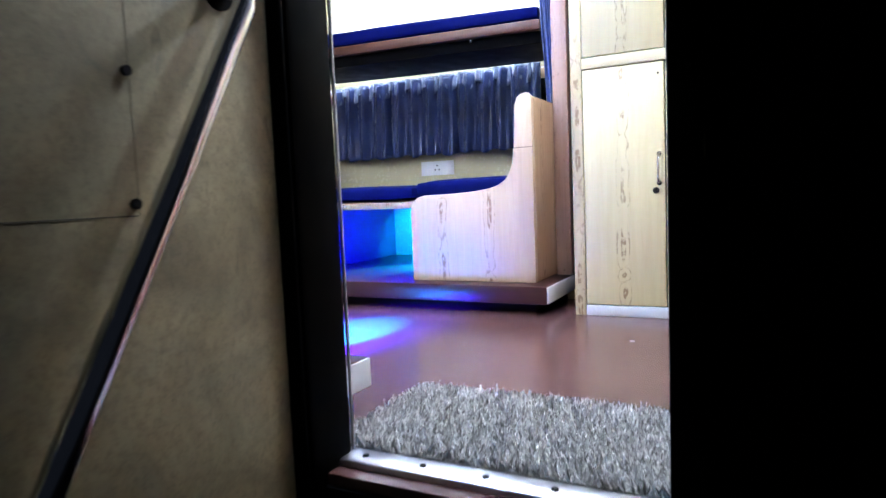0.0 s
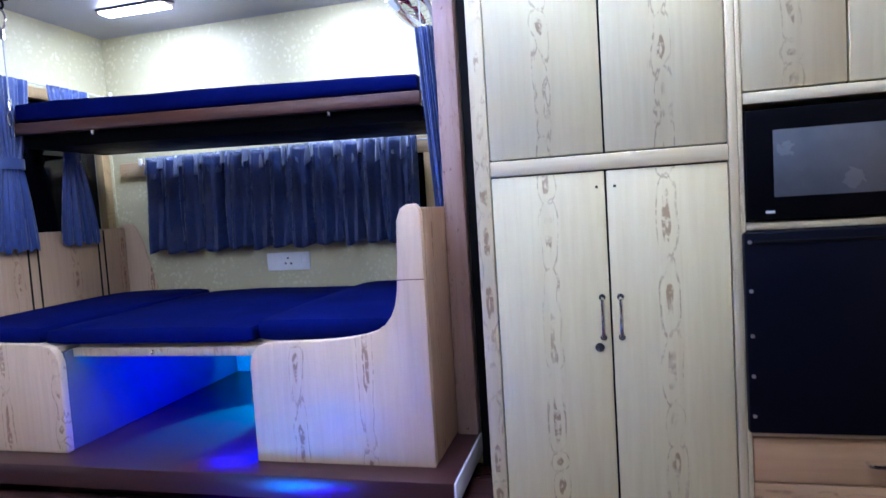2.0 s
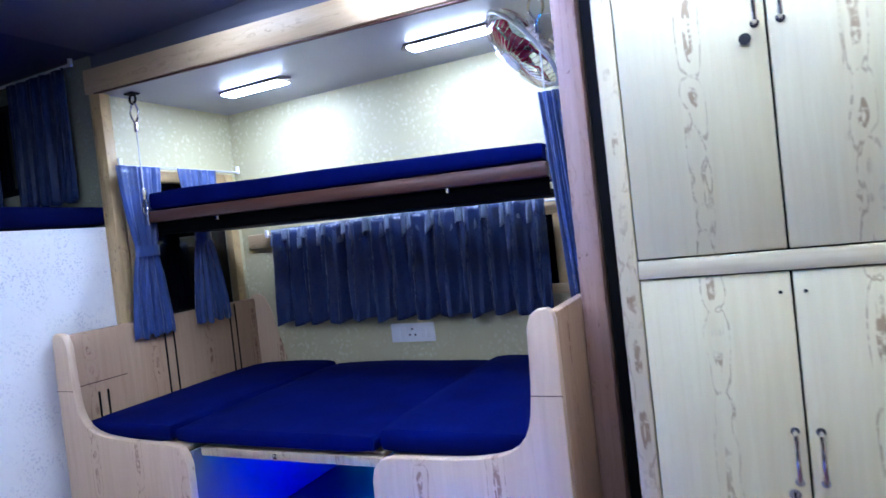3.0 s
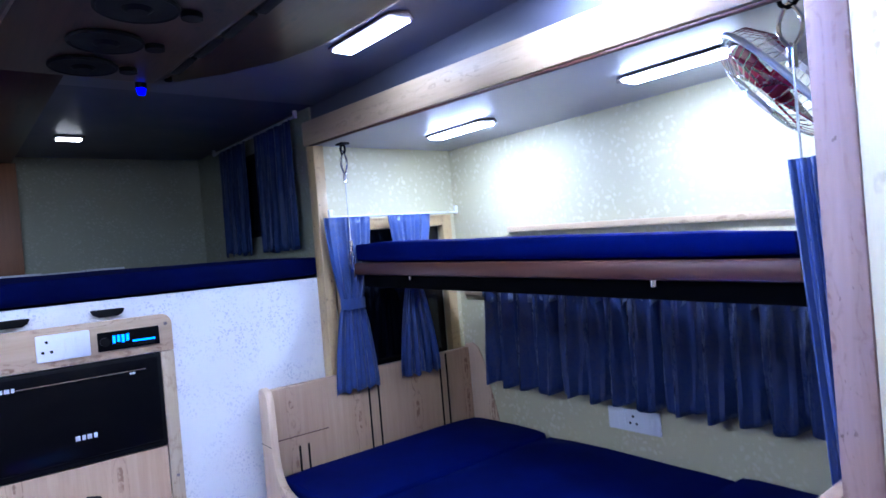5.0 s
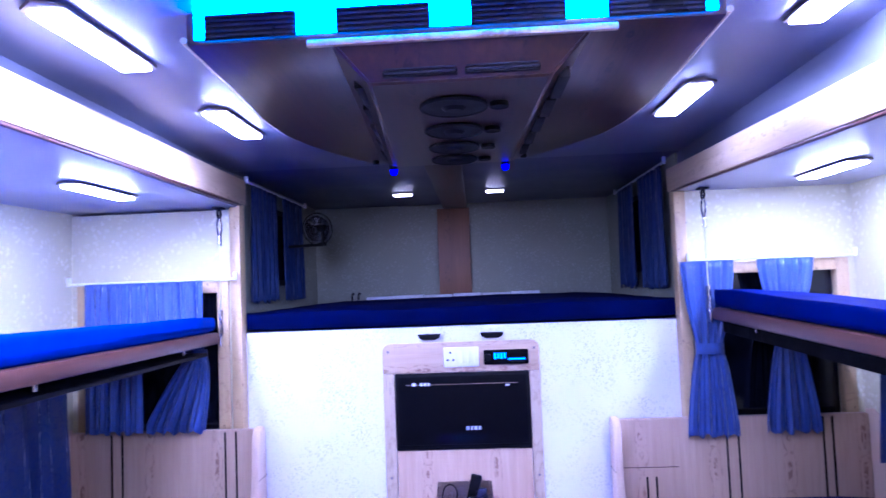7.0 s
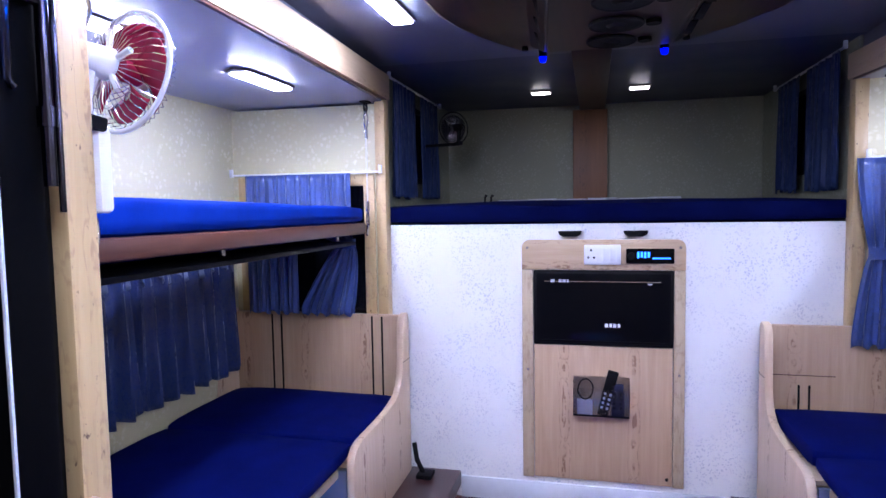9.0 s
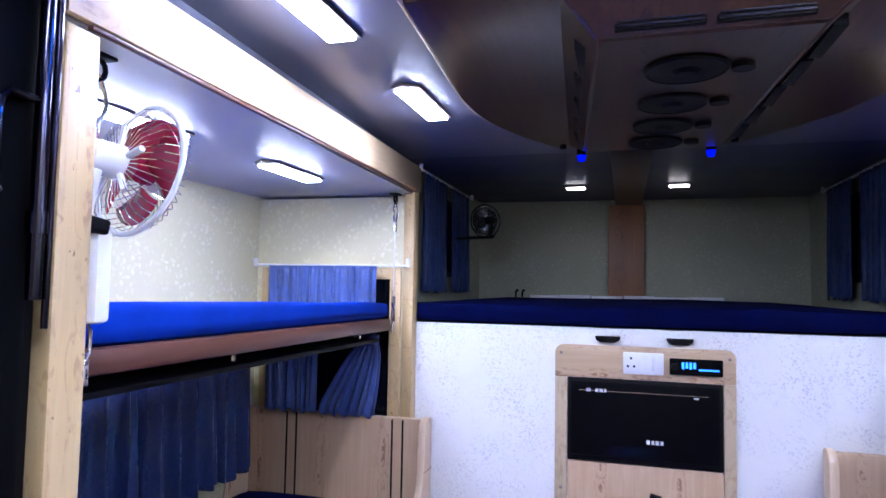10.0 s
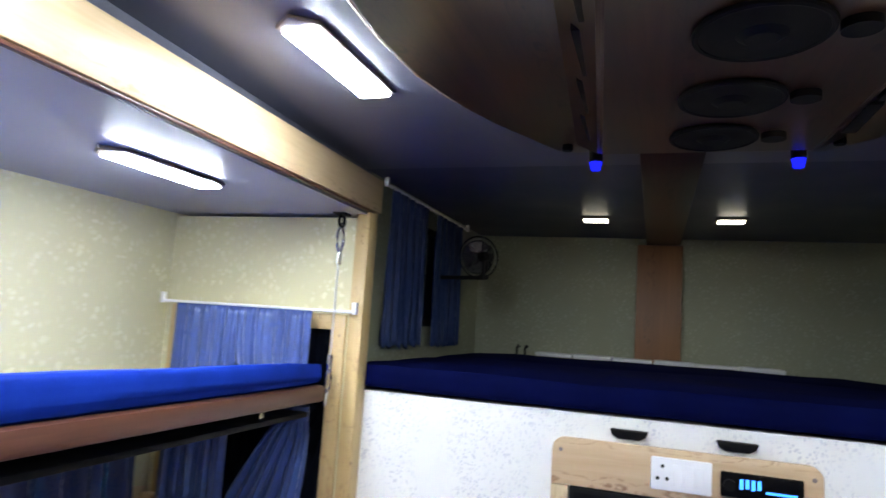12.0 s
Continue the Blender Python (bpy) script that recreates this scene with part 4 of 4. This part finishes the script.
# rolled mat and scraps on the floor
r = thing("rolled_mat", "dark brown rolled mat on the floor by the drawers", "rolled mat", (1.3, 3.38, 0))
spiral = [(0.033 * (1 - 0.045 * i / 6) * math.cos(i * 0.5), 0.034 + 0.033 * (1 - 0.045 * i / 6) * math.sin(i * 0.5)) for i in range(60)]
bm = bmesh.new()
ra = [bm.verts.new((1.09, 3.38 + p[0], p[1])) for p in spiral]
rb = [bm.verts.new((1.58, 3.40 + p[0], p[1])) for p in spiral]
for i in range(59):
    bm.faces.new((ra[i], ra[i + 1], rb[i + 1], rb[i]))
ob = part("roll", bm, REDWOOD, r)
ob.modifiers.new("thick", "SOLIDIFY").thickness = 0.003
part("loose_edge", box(1.10, 1.58, 3.33, 3.375, 0.0, 0.003), plain("pink_underside", (0.45, 0.16, 0.16), 0.7), r, "pink underside of the mat")
random.seed(3)
for x, y in ((0.613, 3.194), (0.95, 3.25), (0.90, 3.14), (1.0, 3.21)):
    out = [(x + random.uniform(0.004, 0.014) * (1.4 if x < 0.7 else 0.6) * math.cos(a), y + random.uniform(0.004, 0.010) * math.sin(a)) for a in [i * 1.05 for i in range(6)]]
    solid("paper_scrap", slab(out, "z", 0.0, 0.0025), PAPER, "tiny white scrap lying on the floor", "litter", "scraps on the floor")


# ---- roof console ----
def grille(x, y0, y1, z0, z1, parent, n=5):
    g = part("grille", box(x - 0.004, x + 0.002, y0, y1, z0, z1, 0.001), BLACK, parent, "dark louvred vent")
    for i in range(n):
        z = z0 + (i + 0.5) * (z1 - z0) / n
        part("slat", box(x + 0.0025, x + 0.007, y0 + 0.004, y1 - 0.004, z - 0.002, z + 0.002), plain("vent_slat", (0.02, 0.02, 0.04), 0.3) if i == 0 and not parent.get("slat") else bpy.data.materials["vent_slat"], g)
        parent["slat"] = 1
    return g


def console():
    c = thing("roof_console", "red pine roof console with vents, speakers and blue-lit edge", "roof console", (-0.7, CX, 2.0))
    y0, y1 = 2.525, 3.55
    south = [(-0.165, y0), (-0.45, 2.508), (-0.75, 2.487), (-0.92, 2.494), (-1.06, 2.522), (-1.20, 2.570), (-1.43, 2.680)]
    north = [(-0.165, y1), (-0.45, 3.560), (-0.75, 3.562), (-0.95, 3.545), (-1.10, 3.505), (-1.28, 3.410), (-1.47, 3.260)]
    part("panel", slab(south[::-1] + north, "z", 1.935, 1.9995, 0.006), PINE_ROOF, c)
    for line, d in ((south, -0.004), (north, 0.004)):
        part("edge_trim", tube([(x, y + d, 1.946) for x, y in line[:5]], 0.007, 8), PINE_FRAME, c, "pale rounded edging strip")
    led = part("led_band", box(-0.1645, -0.160, y0 + 0.02, y1 - 0.02, 1.945, 1.998), LED_BAND, c, "blue led band behind the vents")
    for i in range(4):
        a = y0 + 0.042 + i * 0.254
        grille(-0.154, a, a + 0.178, 1.9395, 1.988, led)
    # lower tray: bevelled long box
    bm = bmesh.new()
    top = [bm.verts.new(p) for p in ((-0.175, 2.80, 1.9345), (-0.175, 3.31, 1.9345), (-1.36, 3.27, 1.9345), (-1.36, 2.72, 1.9345))]
    low = [bm.verts.new(p) for p in ((-0.255, 2.865, 1.868), (-0.255, 3.235, 1.868), (-1.33, 3.21, 1.900), (-1.33, 2.78, 1.900))]
    bm.faces.new(low)
    bm.faces.new(top[::-1])
    for i in range(4):
        bm.faces.new((top[i], top[(i + 1) % 4], low[(i + 1) % 4], low[i]))
    bmesh.ops.bevel(bm, geom=bm.edges[:], offset=0.006, segments=2, affect="EDGES")
    tray = part("tray", bm, PINE_ROOF, c)
    part("tray_frame", box(-0.176, -0.165, 2.76, 3.35, 1.920, 1.9345, 0.003), PINE_FRAME, c)
    for a in (2.895, 3.06):
        g = part("grille", box(-0.246, -0.232, a, a + 0.150, 1.876, 1.918, 0.002), BLACK, tray, "dark louvred vent")
        for i in range(5):
            z = 1.881 + i * 0.008
            part("slat", box(-0.2315, -0.226, a + 0.004, a + 0.146, z - 0.0015, z + 0.0015), bpy.data.materials["vent_slat"], g)
    for y, slope in ((2.832, 0.0144), (3.270, 0.0053)):
        for i in range(5):
            x = -0.33 - i * 0.19
            d, h = -slope * i, 0.0028 * i
            part("slot", box(x - 0.160, x, y + d - 0.013, y + d + 0.013, 1.887 + h * 2, 1.911 + h, 0.002), BLACK, tray, "dark side slot")
    for i, x in enumerate((-0.445, -0.71, -0.96, -1.19)):
        y, z = 3.03 - 0.008 * i, 1.868 + 0.032 * (-0.255 - x) / 1.075
        s = part("speaker", cyl((x, y, z - 0.009), (x, y, z + 0.004), 0.076, 32), BLACK, tray, "round black speaker")
        part("ring", tube([(x + 0.076 * math.cos(a), y + 0.076 * math.sin(a), z - 0.006) for a in [k * math.pi / 16 for k in range(32)]], 0.005, 8, closed=True), BLACK, s)
        part("cone", cyl((x, y, z - 0.016), (x, y, z - 0.0092), 0.02, 20, 0.03), BLACK, s)
        part("knob", cyl((x, y + 0.105, z - 0.012), (x, y + 0.105, z + 0.002), 0.022, 18), BLACK, tray, "small round black knob")
    for y in (2.765, 3.194):
        b = part("led_spot", cyl((-1.405, y, 1.903), (-1.405, y, 1.999), 0.016, 16), BLACK, c)
        part("bulb", cyl((-1.405, y, 1.884), (-1.405, y, 1.9028), 0.011, 12, 0.015), BULLET, b, "blue lit bulb")
        part("screw", cyl((-1.36, y + (y - CX) * 0.3, 1.920), (-1.36, y + (y - CX) * 0.3, 1.9345), 0.012, 10), BLACK, c)


console()

# ---- loft over the cab ----
batten = solid("roof_batten", box(-3.29, -1.42, 2.86, 3.02, 1.965, 1.9995, 0.004), PINE_ROOF, "red pine batten along the loft ceiling", "batten")
solid("wall_batten", box(-3.298, -3.262, 2.815, 3.035, 1.20, 1.964, 0.005), BATTEN, "upright pine board on the loft's back wall", "batten")
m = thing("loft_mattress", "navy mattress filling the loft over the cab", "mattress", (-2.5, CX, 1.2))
pad("cover", -2.55, -1.79, 1.985, 3.955, 1.269, 1.362, SHADED_NAVY, m, sag=0.012)
pad("cover", -3.29, -2.55, 1.985, 3.955, 1.205, 1.362, SHADED_NAVY, m, sag=0.01)
for i in range(6):
    a = 2.34 + i * 0.19
    solid("ledge_board", box(-3.26, -3.12, a, a + 0.182, 1.366, 1.384 + 0.004 * (i % 2), 0.004), PALE, "pale glossy board lying along the back of the loft", "board", "boards in the loft")
h = thing("loft_hook", "small dark double hook standing on the loft's edge", "hook", (-3.0, 2.28, 1.37))
for y in (2.27, 2.31):
    part("prong", tube([(-3.0, y, 1.37), (-3.0, y, 1.40), (-2.99, y + 0.008, 1.415), (-2.98, y + 0.016, 1.41)], 0.006, 8), BLACK, h)
for y in (2.652, 3.195):
    l = thing("downlight", "small square lit downlight in the loft ceiling", "lamp", (-2.70, y, 2.0), "loft downlights")
    part("housing", box(-2.745, -2.655, y - 0.06, y + 0.06, 1.990, 1.9995, 0.003), BRONZE, l)
    part("diffuser", box(-2.73, -2.67, y - 0.05, y + 0.05, 1.984, 1.9895, 0.002), LOFT_ON, l)
for s, y in ((1, 3.945), (-1, 1.995)):
    rod("curtain rod in the loft", (-2.95, y, 1.975), (-1.92, y, 1.975), 0.006)
    for a, b in ((-2.88, -2.48), (-2.36, -1.96)):
        curtain("dark blue curtain beside the loft window", "x", a, b, y, 1.40, 1.97, 5, 0.014, group="loft curtains", cloth=LOFT_CURTAIN)
    w = thing("window_loft", "dark loft window behind curtains", "window", (-2.42, y + s * 0.025, 1.5))
    w["kind"] = "structure"
    part("window_frame", ybox(-2.75, -2.10, y + s * 0.018, y + s * 0.0245, 1.48, 1.90, 0.002), BLACK, w)
    part("pane", ybox(-2.72, -2.13, y + s * 0.0165, y + s * 0.0178, 1.51, 1.87), NIGHT, w)


# ---- media panel in the partition ----
def media():
    X = FRONT
    f = thing("media_cabinet", "pine cabinet front set in the white partition", "cabinet", (X, CX, 0.12))
    y0, y1, z0, z1 = 2.638, 3.325, 0.125, 1.200
    part("frame", box(X, X + 0.018, y0, y0 + 0.050, z0, 1.0675, 0.004), PINE_FRAME, f)
    part("frame", box(X, X + 0.018, y1 - 0.046, y1, z0, 1.0675, 0.004), PINE_FRAME, f)
    arc = [(0.035 * math.sin(i * math.pi / 12), 0.035 * (1 - math.cos(i * math.pi / 12))) for i in range(7)]
    top = [(y0, 1.068), (y1, 1.068)] + [(y1 - 0.035 + a, z1 - b) for a, b in arc[::-1]] + [(y0 + 0.035 - a, z1 - b) for a, b in arc]
    part("top_board", slab(top, "x", X, X + 0.018, 0.003), PINE_TOP, f, "pine top board with rounded corners")
    for y in (y0 + 0.025, y1 - 0.022):
        for z in (0.62, 1.165):
            part("screw", cyl((X + 0.017, y, z), (X + 0.0195, y, z), 0.006, 10), BRONZE, f)
    d = part("door", box(X, X + 0.015, y0 + 0.052, y1 - 0.048, z0 + 0.004, 0.734, 0.003), PINE_SIDE, f)
    part("pin", cyl((X + 0.014, 3.255, 0.16), (X + 0.019, 3.255, 0.16), 0.007, 10), BLACK, d)
    t = thing("television", "flat black television screen set in the pine cabinet front", "television", (X, CX, 0.74))
    part("bezel", box(X, X + 0.021, 2.690, 3.278, 0.737, 1.066, 0.004), BLACK, t)
    s = part("screen", box(X + 0.0212, X + 0.0225, 2.704, 3.264, 0.752, 1.052, 0.0004), GLOSS, t)
    part("trim_line", box(X + 0.0226, X + 0.0242, 2.735, 3.225, 1.017, 1.0195), CHROME, t, "thin bright trim line")
    for a, b in ((2.765, 2.782), (2.800, 2.812), (2.816, 2.830), (2.834, 2.843)):
        part("lettering_bar", box(X + 0.0244, X + 0.0250, a, b, 1.014, 1.027), PLASTIC, t, "small white lettering bar")
    part("lettering_bar", box(X + 0.0244, X + 0.0250, 3.172, 3.190, 1.006, 1.013), PLASTIC, t)
    for a, b in ((2.996, 3.010), (3.015, 3.026), (3.030, 3.044), (3.049, 3.060)):
        part("lettering_bar", box(X + 0.0226, X + 0.0240, a, b, 0.820, 0.836, 0.001), PLASTIC, t)
    part("lower_line", box(X + 0.0226, X + 0.0235, 2.704, 3.264, 0.757, 0.760), BLACK, s)
    w = thing("switch_plate", "white socket and switch plate over the television", "switch", (X + 0.018, 2.99, 1.13))
    part("plate", box(X + 0.017, X + 0.027, 2.908, 3.062, 1.092, 1.178, 0.004), PLASTIC, w)
    for dy, dz in ((0.03, 0.02), (0.018, -0.012), (0.042, -0.012)):
        part("socket_hole", cyl((X + 0.026, 2.908 + dy, 1.135 + dz), (X + 0.0276, 2.908 + dy, 1.135 + dz), 0.005, 10), BLACK, w)
    for a in (2.975, 3.003, 3.031):
        part("rocker", box(X + 0.0272, X + 0.030, a - 0.012, a + 0.012, 1.108, 1.162, 0.0015), PLASTIC, w)
    r = thing("car_stereo", "black car stereo with a blue lit display", "stereo", (X + 0.018, 3.19, 1.13))
    part("body", box(X + 0.017, X + 0.030, 3.083, 3.278, 1.098, 1.162, 0.004), GLOSS, r)
    part("volume_knob", cyl((X + 0.030, 3.103, 1.13), (X + 0.044, 3.103, 1.13), 0.015, 18), BLACK, r)
    for i in range(4):
        part("display_sign", box(X + 0.0302, X + 0.0308, 3.128 + i * 0.014, 3.137 + i * 0.014, 1.122 + 0.003 * (i % 2), 1.148), DISPLAY, r, "lit blue sign")
    part("display_bar", box(X + 0.0302, X + 0.0308, 3.19, 3.262, 1.118, 1.124), DISPLAY, r)
    for i in range(6):
        part("button", box(X + 0.0302, X + 0.033, 3.19 + i * 0.0125, 3.199 + i * 0.0125, 1.105, 1.112, 0.001), BLACK, r)
    for y in (2.848, 3.123):
        g = thing("pull_grip", "black plastic pull grip under the loft mattress", "handle", (X, y, 1.225), "grips under the loft")
        out = [(y - 0.052, 1.238), (y + 0.052, 1.238), (y + 0.045, 1.222), (y + 0.028, 1.213), (y - 0.028, 1.213), (y - 0.045, 1.222)]
        part("grip", slab(out, "x", X, X + 0.028, 0.004), BLACK, g)
    h = thing("remote_holder", "clear plastic holder with two remotes on the cabinet door", "holder", (X + 0.015, 2.98, 0.43))
    glass, gt, gb = material("clear_acrylic", 0.08)
    gb.inputs["Transmission Weight"].default_value = 1.0
    gb.inputs["Base Color"].default_value = (0.9, 0.92, 0.95, 1)
    a, b, zz = 2.862, 3.098, 0.437
    part("back", box(X + 0.0155, X + 0.018, a, b, zz, 0.60, 0.0008), glass, h)
    part("front", box(X + 0.055, X + 0.058, a, b, zz + 0.004, 0.555, 0.0008), glass, h)
    part("bottom", box(X + 0.0155, X + 0.058, a, b, zz - 0.004, zz, 0.0008), BLACK, h)
    part("side", box(X + 0.0185, X + 0.0545, a, a + 0.003, zz + 0.001, 0.58), glass, h)
    part("side", box(X + 0.0185, X + 0.0545, b - 0.003, b, zz + 0.001, 0.58), glass, h)
    def remote(y, z0_, z1_, w_, lean, mat, lab):
        o = thing("remote_control", lab, "remote", (X + 0.03, y, z0_), "remotes")
        bm = box(-0.011, 0.011, -w_ / 2, w_ / 2, 0, z1_ - z0_, 0.004)
        bmesh.ops.transform(bm, matrix=pose(X + 0.036, y, z0_, lean, 0, 0), verts=bm.verts)
        b_ = part("body", bm, mat, o)
        for i in range(4):
            for j in range(2):
                bm = box(0.0112, 0.0128, -w_ / 4 + j * w_ / 2 - 0.005, -w_ / 4 + j * w_ / 2 + 0.005, 0.03 + i * 0.02, 0.04 + i * 0.02)
                bmesh.ops.transform(bm, matrix=pose(X + 0.036, y, z0_, lean, 0, 0), verts=bm.verts)
                part("button", bm, PALE if mat == BLACK else BLACK, b_)
    remote(2.985, 0.439, 0.637, 0.045, -14, BLACK, "slim black remote leaning in the holder")
    remote(3.048, 0.439, 0.575, 0.052, 0, plain("navy_plastic", (0.01, 0.012, 0.04), 0.4), "broad dark remote in the holder")
    c = thing("cable_coil", "small white adaptor with a coiled dark cable in the holder", "adaptor", (X + 0.035, 2.915, 0.44))
    part("adaptor", box(X + 0.022, X + 0.048, 2.882, 2.945, 0.4385, 0.50, 0.004), PLASTIC, c)
    part("cable", tube([(X + 0.036, 2.915 + 0.032 * math.cos(q), 0.548 + 0.045 * math.sin(q)) for q in [i * math.pi / 10 for i in range(20)]], 0.003, 8, closed=True), BLACK, c)


media()


def plate(x, y, z, s, lab):
    w = thing("wall_socket", lab, "socket", (x, y, z), "wall sockets")
    part("plate", ybox(x - 0.112, x + 0.112, y, y - s * 0.010, z - 0.043, z + 0.043, 0.004), PLASTIC, w)
    for dx, dz in ((0.0, 0.016), (-0.014, -0.010), (0.014, -0.010)):
        part("socket_hole", cyl((x + dx, y - s * 0.0095, z + dz), (x + dx, y - s * 0.0108, z + dz), 0.005, 10), BLACK, w)
    for dx in (-0.075, -0.045, 0.06, 0.088):
        part("rocker", ybox(x + dx - 0.012, x + dx + 0.012, y - s * 0.0105, y - s * 0.0130, z - 0.026, z + 0.026, 0.001), PLASTIC, w)


plate(-0.805, 4.66, 0.652, 1, "white socket and switch plate on the cream wall")
plate(-0.66, 1.25, 0.56, -1, "white socket and switch plate on the cream wall")


# long windows behind the bench curtains
for y, s, xa, xb in ((4.66, 1, -1.70, -0.03), (1.25, -1, -1.70, -0.10)):
    w = thing("window_side", "long window in a pine frame behind a curtain", "window", (-0.85, y, 0.8))
    w["kind"] = "structure"
    d0, d1 = y - s * 0.0005, y - s * 0.014
    part("window_frame", ybox(xa, xb, d0, d1, 1.115, 1.185, 0.003), PINE_BEAM, w)
    part("window_frame", ybox(xa + 0.25, xb, d0, d1, 0.79, 0.83, 0.003), PINE_BEAM, w)
    part("window_frame", ybox(xb - 0.07, xb, d0, d1, 0.831, 1.114, 0.003), PINE_POST, w)
    part("window_frame", ybox(xa + 0.25, xa + 0.30, d0, d1, 0.831, 1.114, 0.003), PINE_POST, w)
    part("pane", ybox(xa + 0.30, xb - 0.07, d0, d0 - s * 0.005, 0.831, 1.114), NIGHT, w)


# ---- fans ----
def fan(place, yaw, pitch, lab, small=1.0, mats=None, wall=None):
    """A small wall fan: wire cage, red blades, white motor and a stalk. It faces its own -x."""
    body, blade, wire = mats or (PLASTIC, RED, CHROME)
    f = thing("wall_fan", lab, "fan", place, "wall fans")
    M = pose(*place, 0, pitch, yaw) @ Matrix.Scale(small, 4)
    def put(nm, bm, mat, par, la=""):
        bmesh.ops.transform(bm, matrix=M, verts=bm.verts)
        return part(nm, bm, mat, par, la)
    R = 0.135
    cage = put("cage_ring", tube([(0.0, R * math.cos(a), R * math.sin(a)) for a in [k * math.pi / 24 for k in range(48)]], 0.006, 8, closed=True), body, f, "white rim of the cage")
    wires = bmesh.new()
    for k in range(44):
        a = k * 2 * math.pi / 44
        c, s = math.cos(a), math.sin(a)
        tube([(-0.045, 0.03 * c, 0.03 * s), (-0.045, 0.08 * c, 0.08 * s), (-0.03, 0.12 * c, 0.12 * s), (0, R * c, R * s), (0.03, 0.12 * c, 0.12 * s), (0.05, 0.08 * c, 0.08 * s), (0.05, 0.035 * c, 0.035 * s)], 0.0009, 4, bm=wires)
    w = put("guard", wires, wire, cage, "thin bright cage wires")
    w["kind"] = "stuff"
    put("badge", cyl((-0.05, 0, 0), (-0.043, 0, 0), 0.032, 24), body, f)
    for k in range(4):
        a0 = k * 1.571
        def bl(u, v):
            r = 0.02 + 0.095 * u
            a = a0 + (v - 0.5) * (1.1 + 0.7 * u)
            return (-0.012 + 0.03 * (v - 0.5) , r * math.cos(a), r * math.sin(a))
        o = put("blade", sheet(6, 8, bl), blade, f, "translucent red blade")
        o.modifiers.new("thick", "SOLIDIFY").thickness = 0.002
    put("hub", cyl((-0.03, 0, 0), (0.02, 0, 0), 0.024, 20, 0.026), blade, f)
    mt = put("motor", cyl((0.045, 0, 0), (0.105, 0, 0), 0.036, 24, 0.028), body, f, "white motor housing")
    put("motor_cap", cyl((0.105, 0, 0), (0.118, 0, 0), 0.028, 20, 0.016), body, mt)
    for q in range(5):
        a = q * 1.2566 + 0.3
        put("spoke", tube([(0.048, 0.034 * math.cos(a), 0.034 * math.sin(a)), (0.047, 0.075 * math.cos(a), 0.075 * math.sin(a))], 0.007, 6), body, mt)
    put("neck", tube([(0.09, 0, -0.03), (0.09, 0, -0.10), (0.085, 0, -0.15)], 0.016, 12), body, f)
    if not wall:
        e = M @ Vector((0.085, 0, -0.15))
        part("stalk", box(e.x - 0.050, e.x - 0.016, e.y - 0.018, e.y + 0.018, e.z - 0.15, e.z + 0.005, 0.010), body, f, "white clip stalk")
    if wall:
        part("bracket", tube([(M @ Vector((0.09, 0, -0.14)))[:], (place[0] + 0.04, wall, place[2] - 0.10)], 0.009, 8), body, f)
    put("clip", box(0.045, 0.115, -0.024, 0.024, -0.15, -0.12, 0.006), BLACK, f)
    return f


fan((-0.022, 2.10, 1.620), -14, -10, "white wall fan with red blades beside the bunk post", 0.85)
fan((-0.015, 4.20, 1.665), 23, -40, "white wall fan with red blades turned down over the bunk", 1.2)
fan((-2.6, 2.16, 1.80), 40, 0, "small dark fan clipped in the loft", 0.68, (BLACK, BLACK, STEEL), 1.972)

# black and chrome bars by the entrance
g = thing("grab_bar", "black and chrome upright grab bars beside the entrance", "grab bar", (0.12, 2.11, 1.3))
part("bar", cyl((0.206, 2.142, 1.40), (0.206, 2.142, 1.99), 0.010, 14), BAR, g, "glossy black upright tube")
part("bar", tube([(0.206, 2.142, 1.672), (0.255, 2.142, 1.674), (0.268, 2.142, 1.662), (0.270, 2.142, 1.64), (0.270, 2.142, 1.55), (0.262, 2.142, 1.54)], 0.006, 10), BAR, g, "bent steel hook")
part("bar", cyl((0.186, 2.142, 1.36), (0.186, 2.142, 1.99), 0.005, 10), BAR, g)
part("collar", cyl((0.206, 2.142, 1.49), (0.206, 2.142, 1.52), 0.014, 14), BAR, g)
l = thing("floor_lever", "short dark lever standing on the platform by the bench", "lever", (-1.70, 2.2, 0.13))
part("arm", tube([(-1.68, 2.20, 0.135), (-1.70, 2.16, 0.20), (-1.715, 2.145, 0.27)], 0.011, 10), BLACK, l)
part("foot", box(-1.72, -1.64, 2.17, 2.24, 0.1305, 0.150, 0.004), BLACK, l)

# ---- blue led lights under the tables and at the console ----
lamp("SPOT", (-0.47, 2.42, 0.42), (-0.40, 2.95, 0.0), 1900, BLUE, 0.015, 31)
lamp("SPOT", (-0.47, 2.42, 0.41), (-0.42, 2.80, 0.0), 650, (0.03, 0.0, 1.0), 0.015, 62)
lamp("SPOT", (-0.66, 4.50, 0.440), (-0.76, 3.90, 0.115), 240, (0.0, 0.42, 1.0), 0.015, 30)
lamp("SPOT", (-0.86, 4.42, 0.440), (-0.93, 4.65, 0.20), 9, (0.0, 0.34, 1.0), 0.02, 100)
lamp("AREA", (-0.62, 3.90, 0.425), (-0.70, 4.10, 0.115), 13, (0.0, 0.0, 1.0), 0.35)
lamp("AREA", (-0.68, 1.95, 0.425), (-0.68, 1.9, 0.13), 12, (0.0, 0.0, 1.0), 0.5)
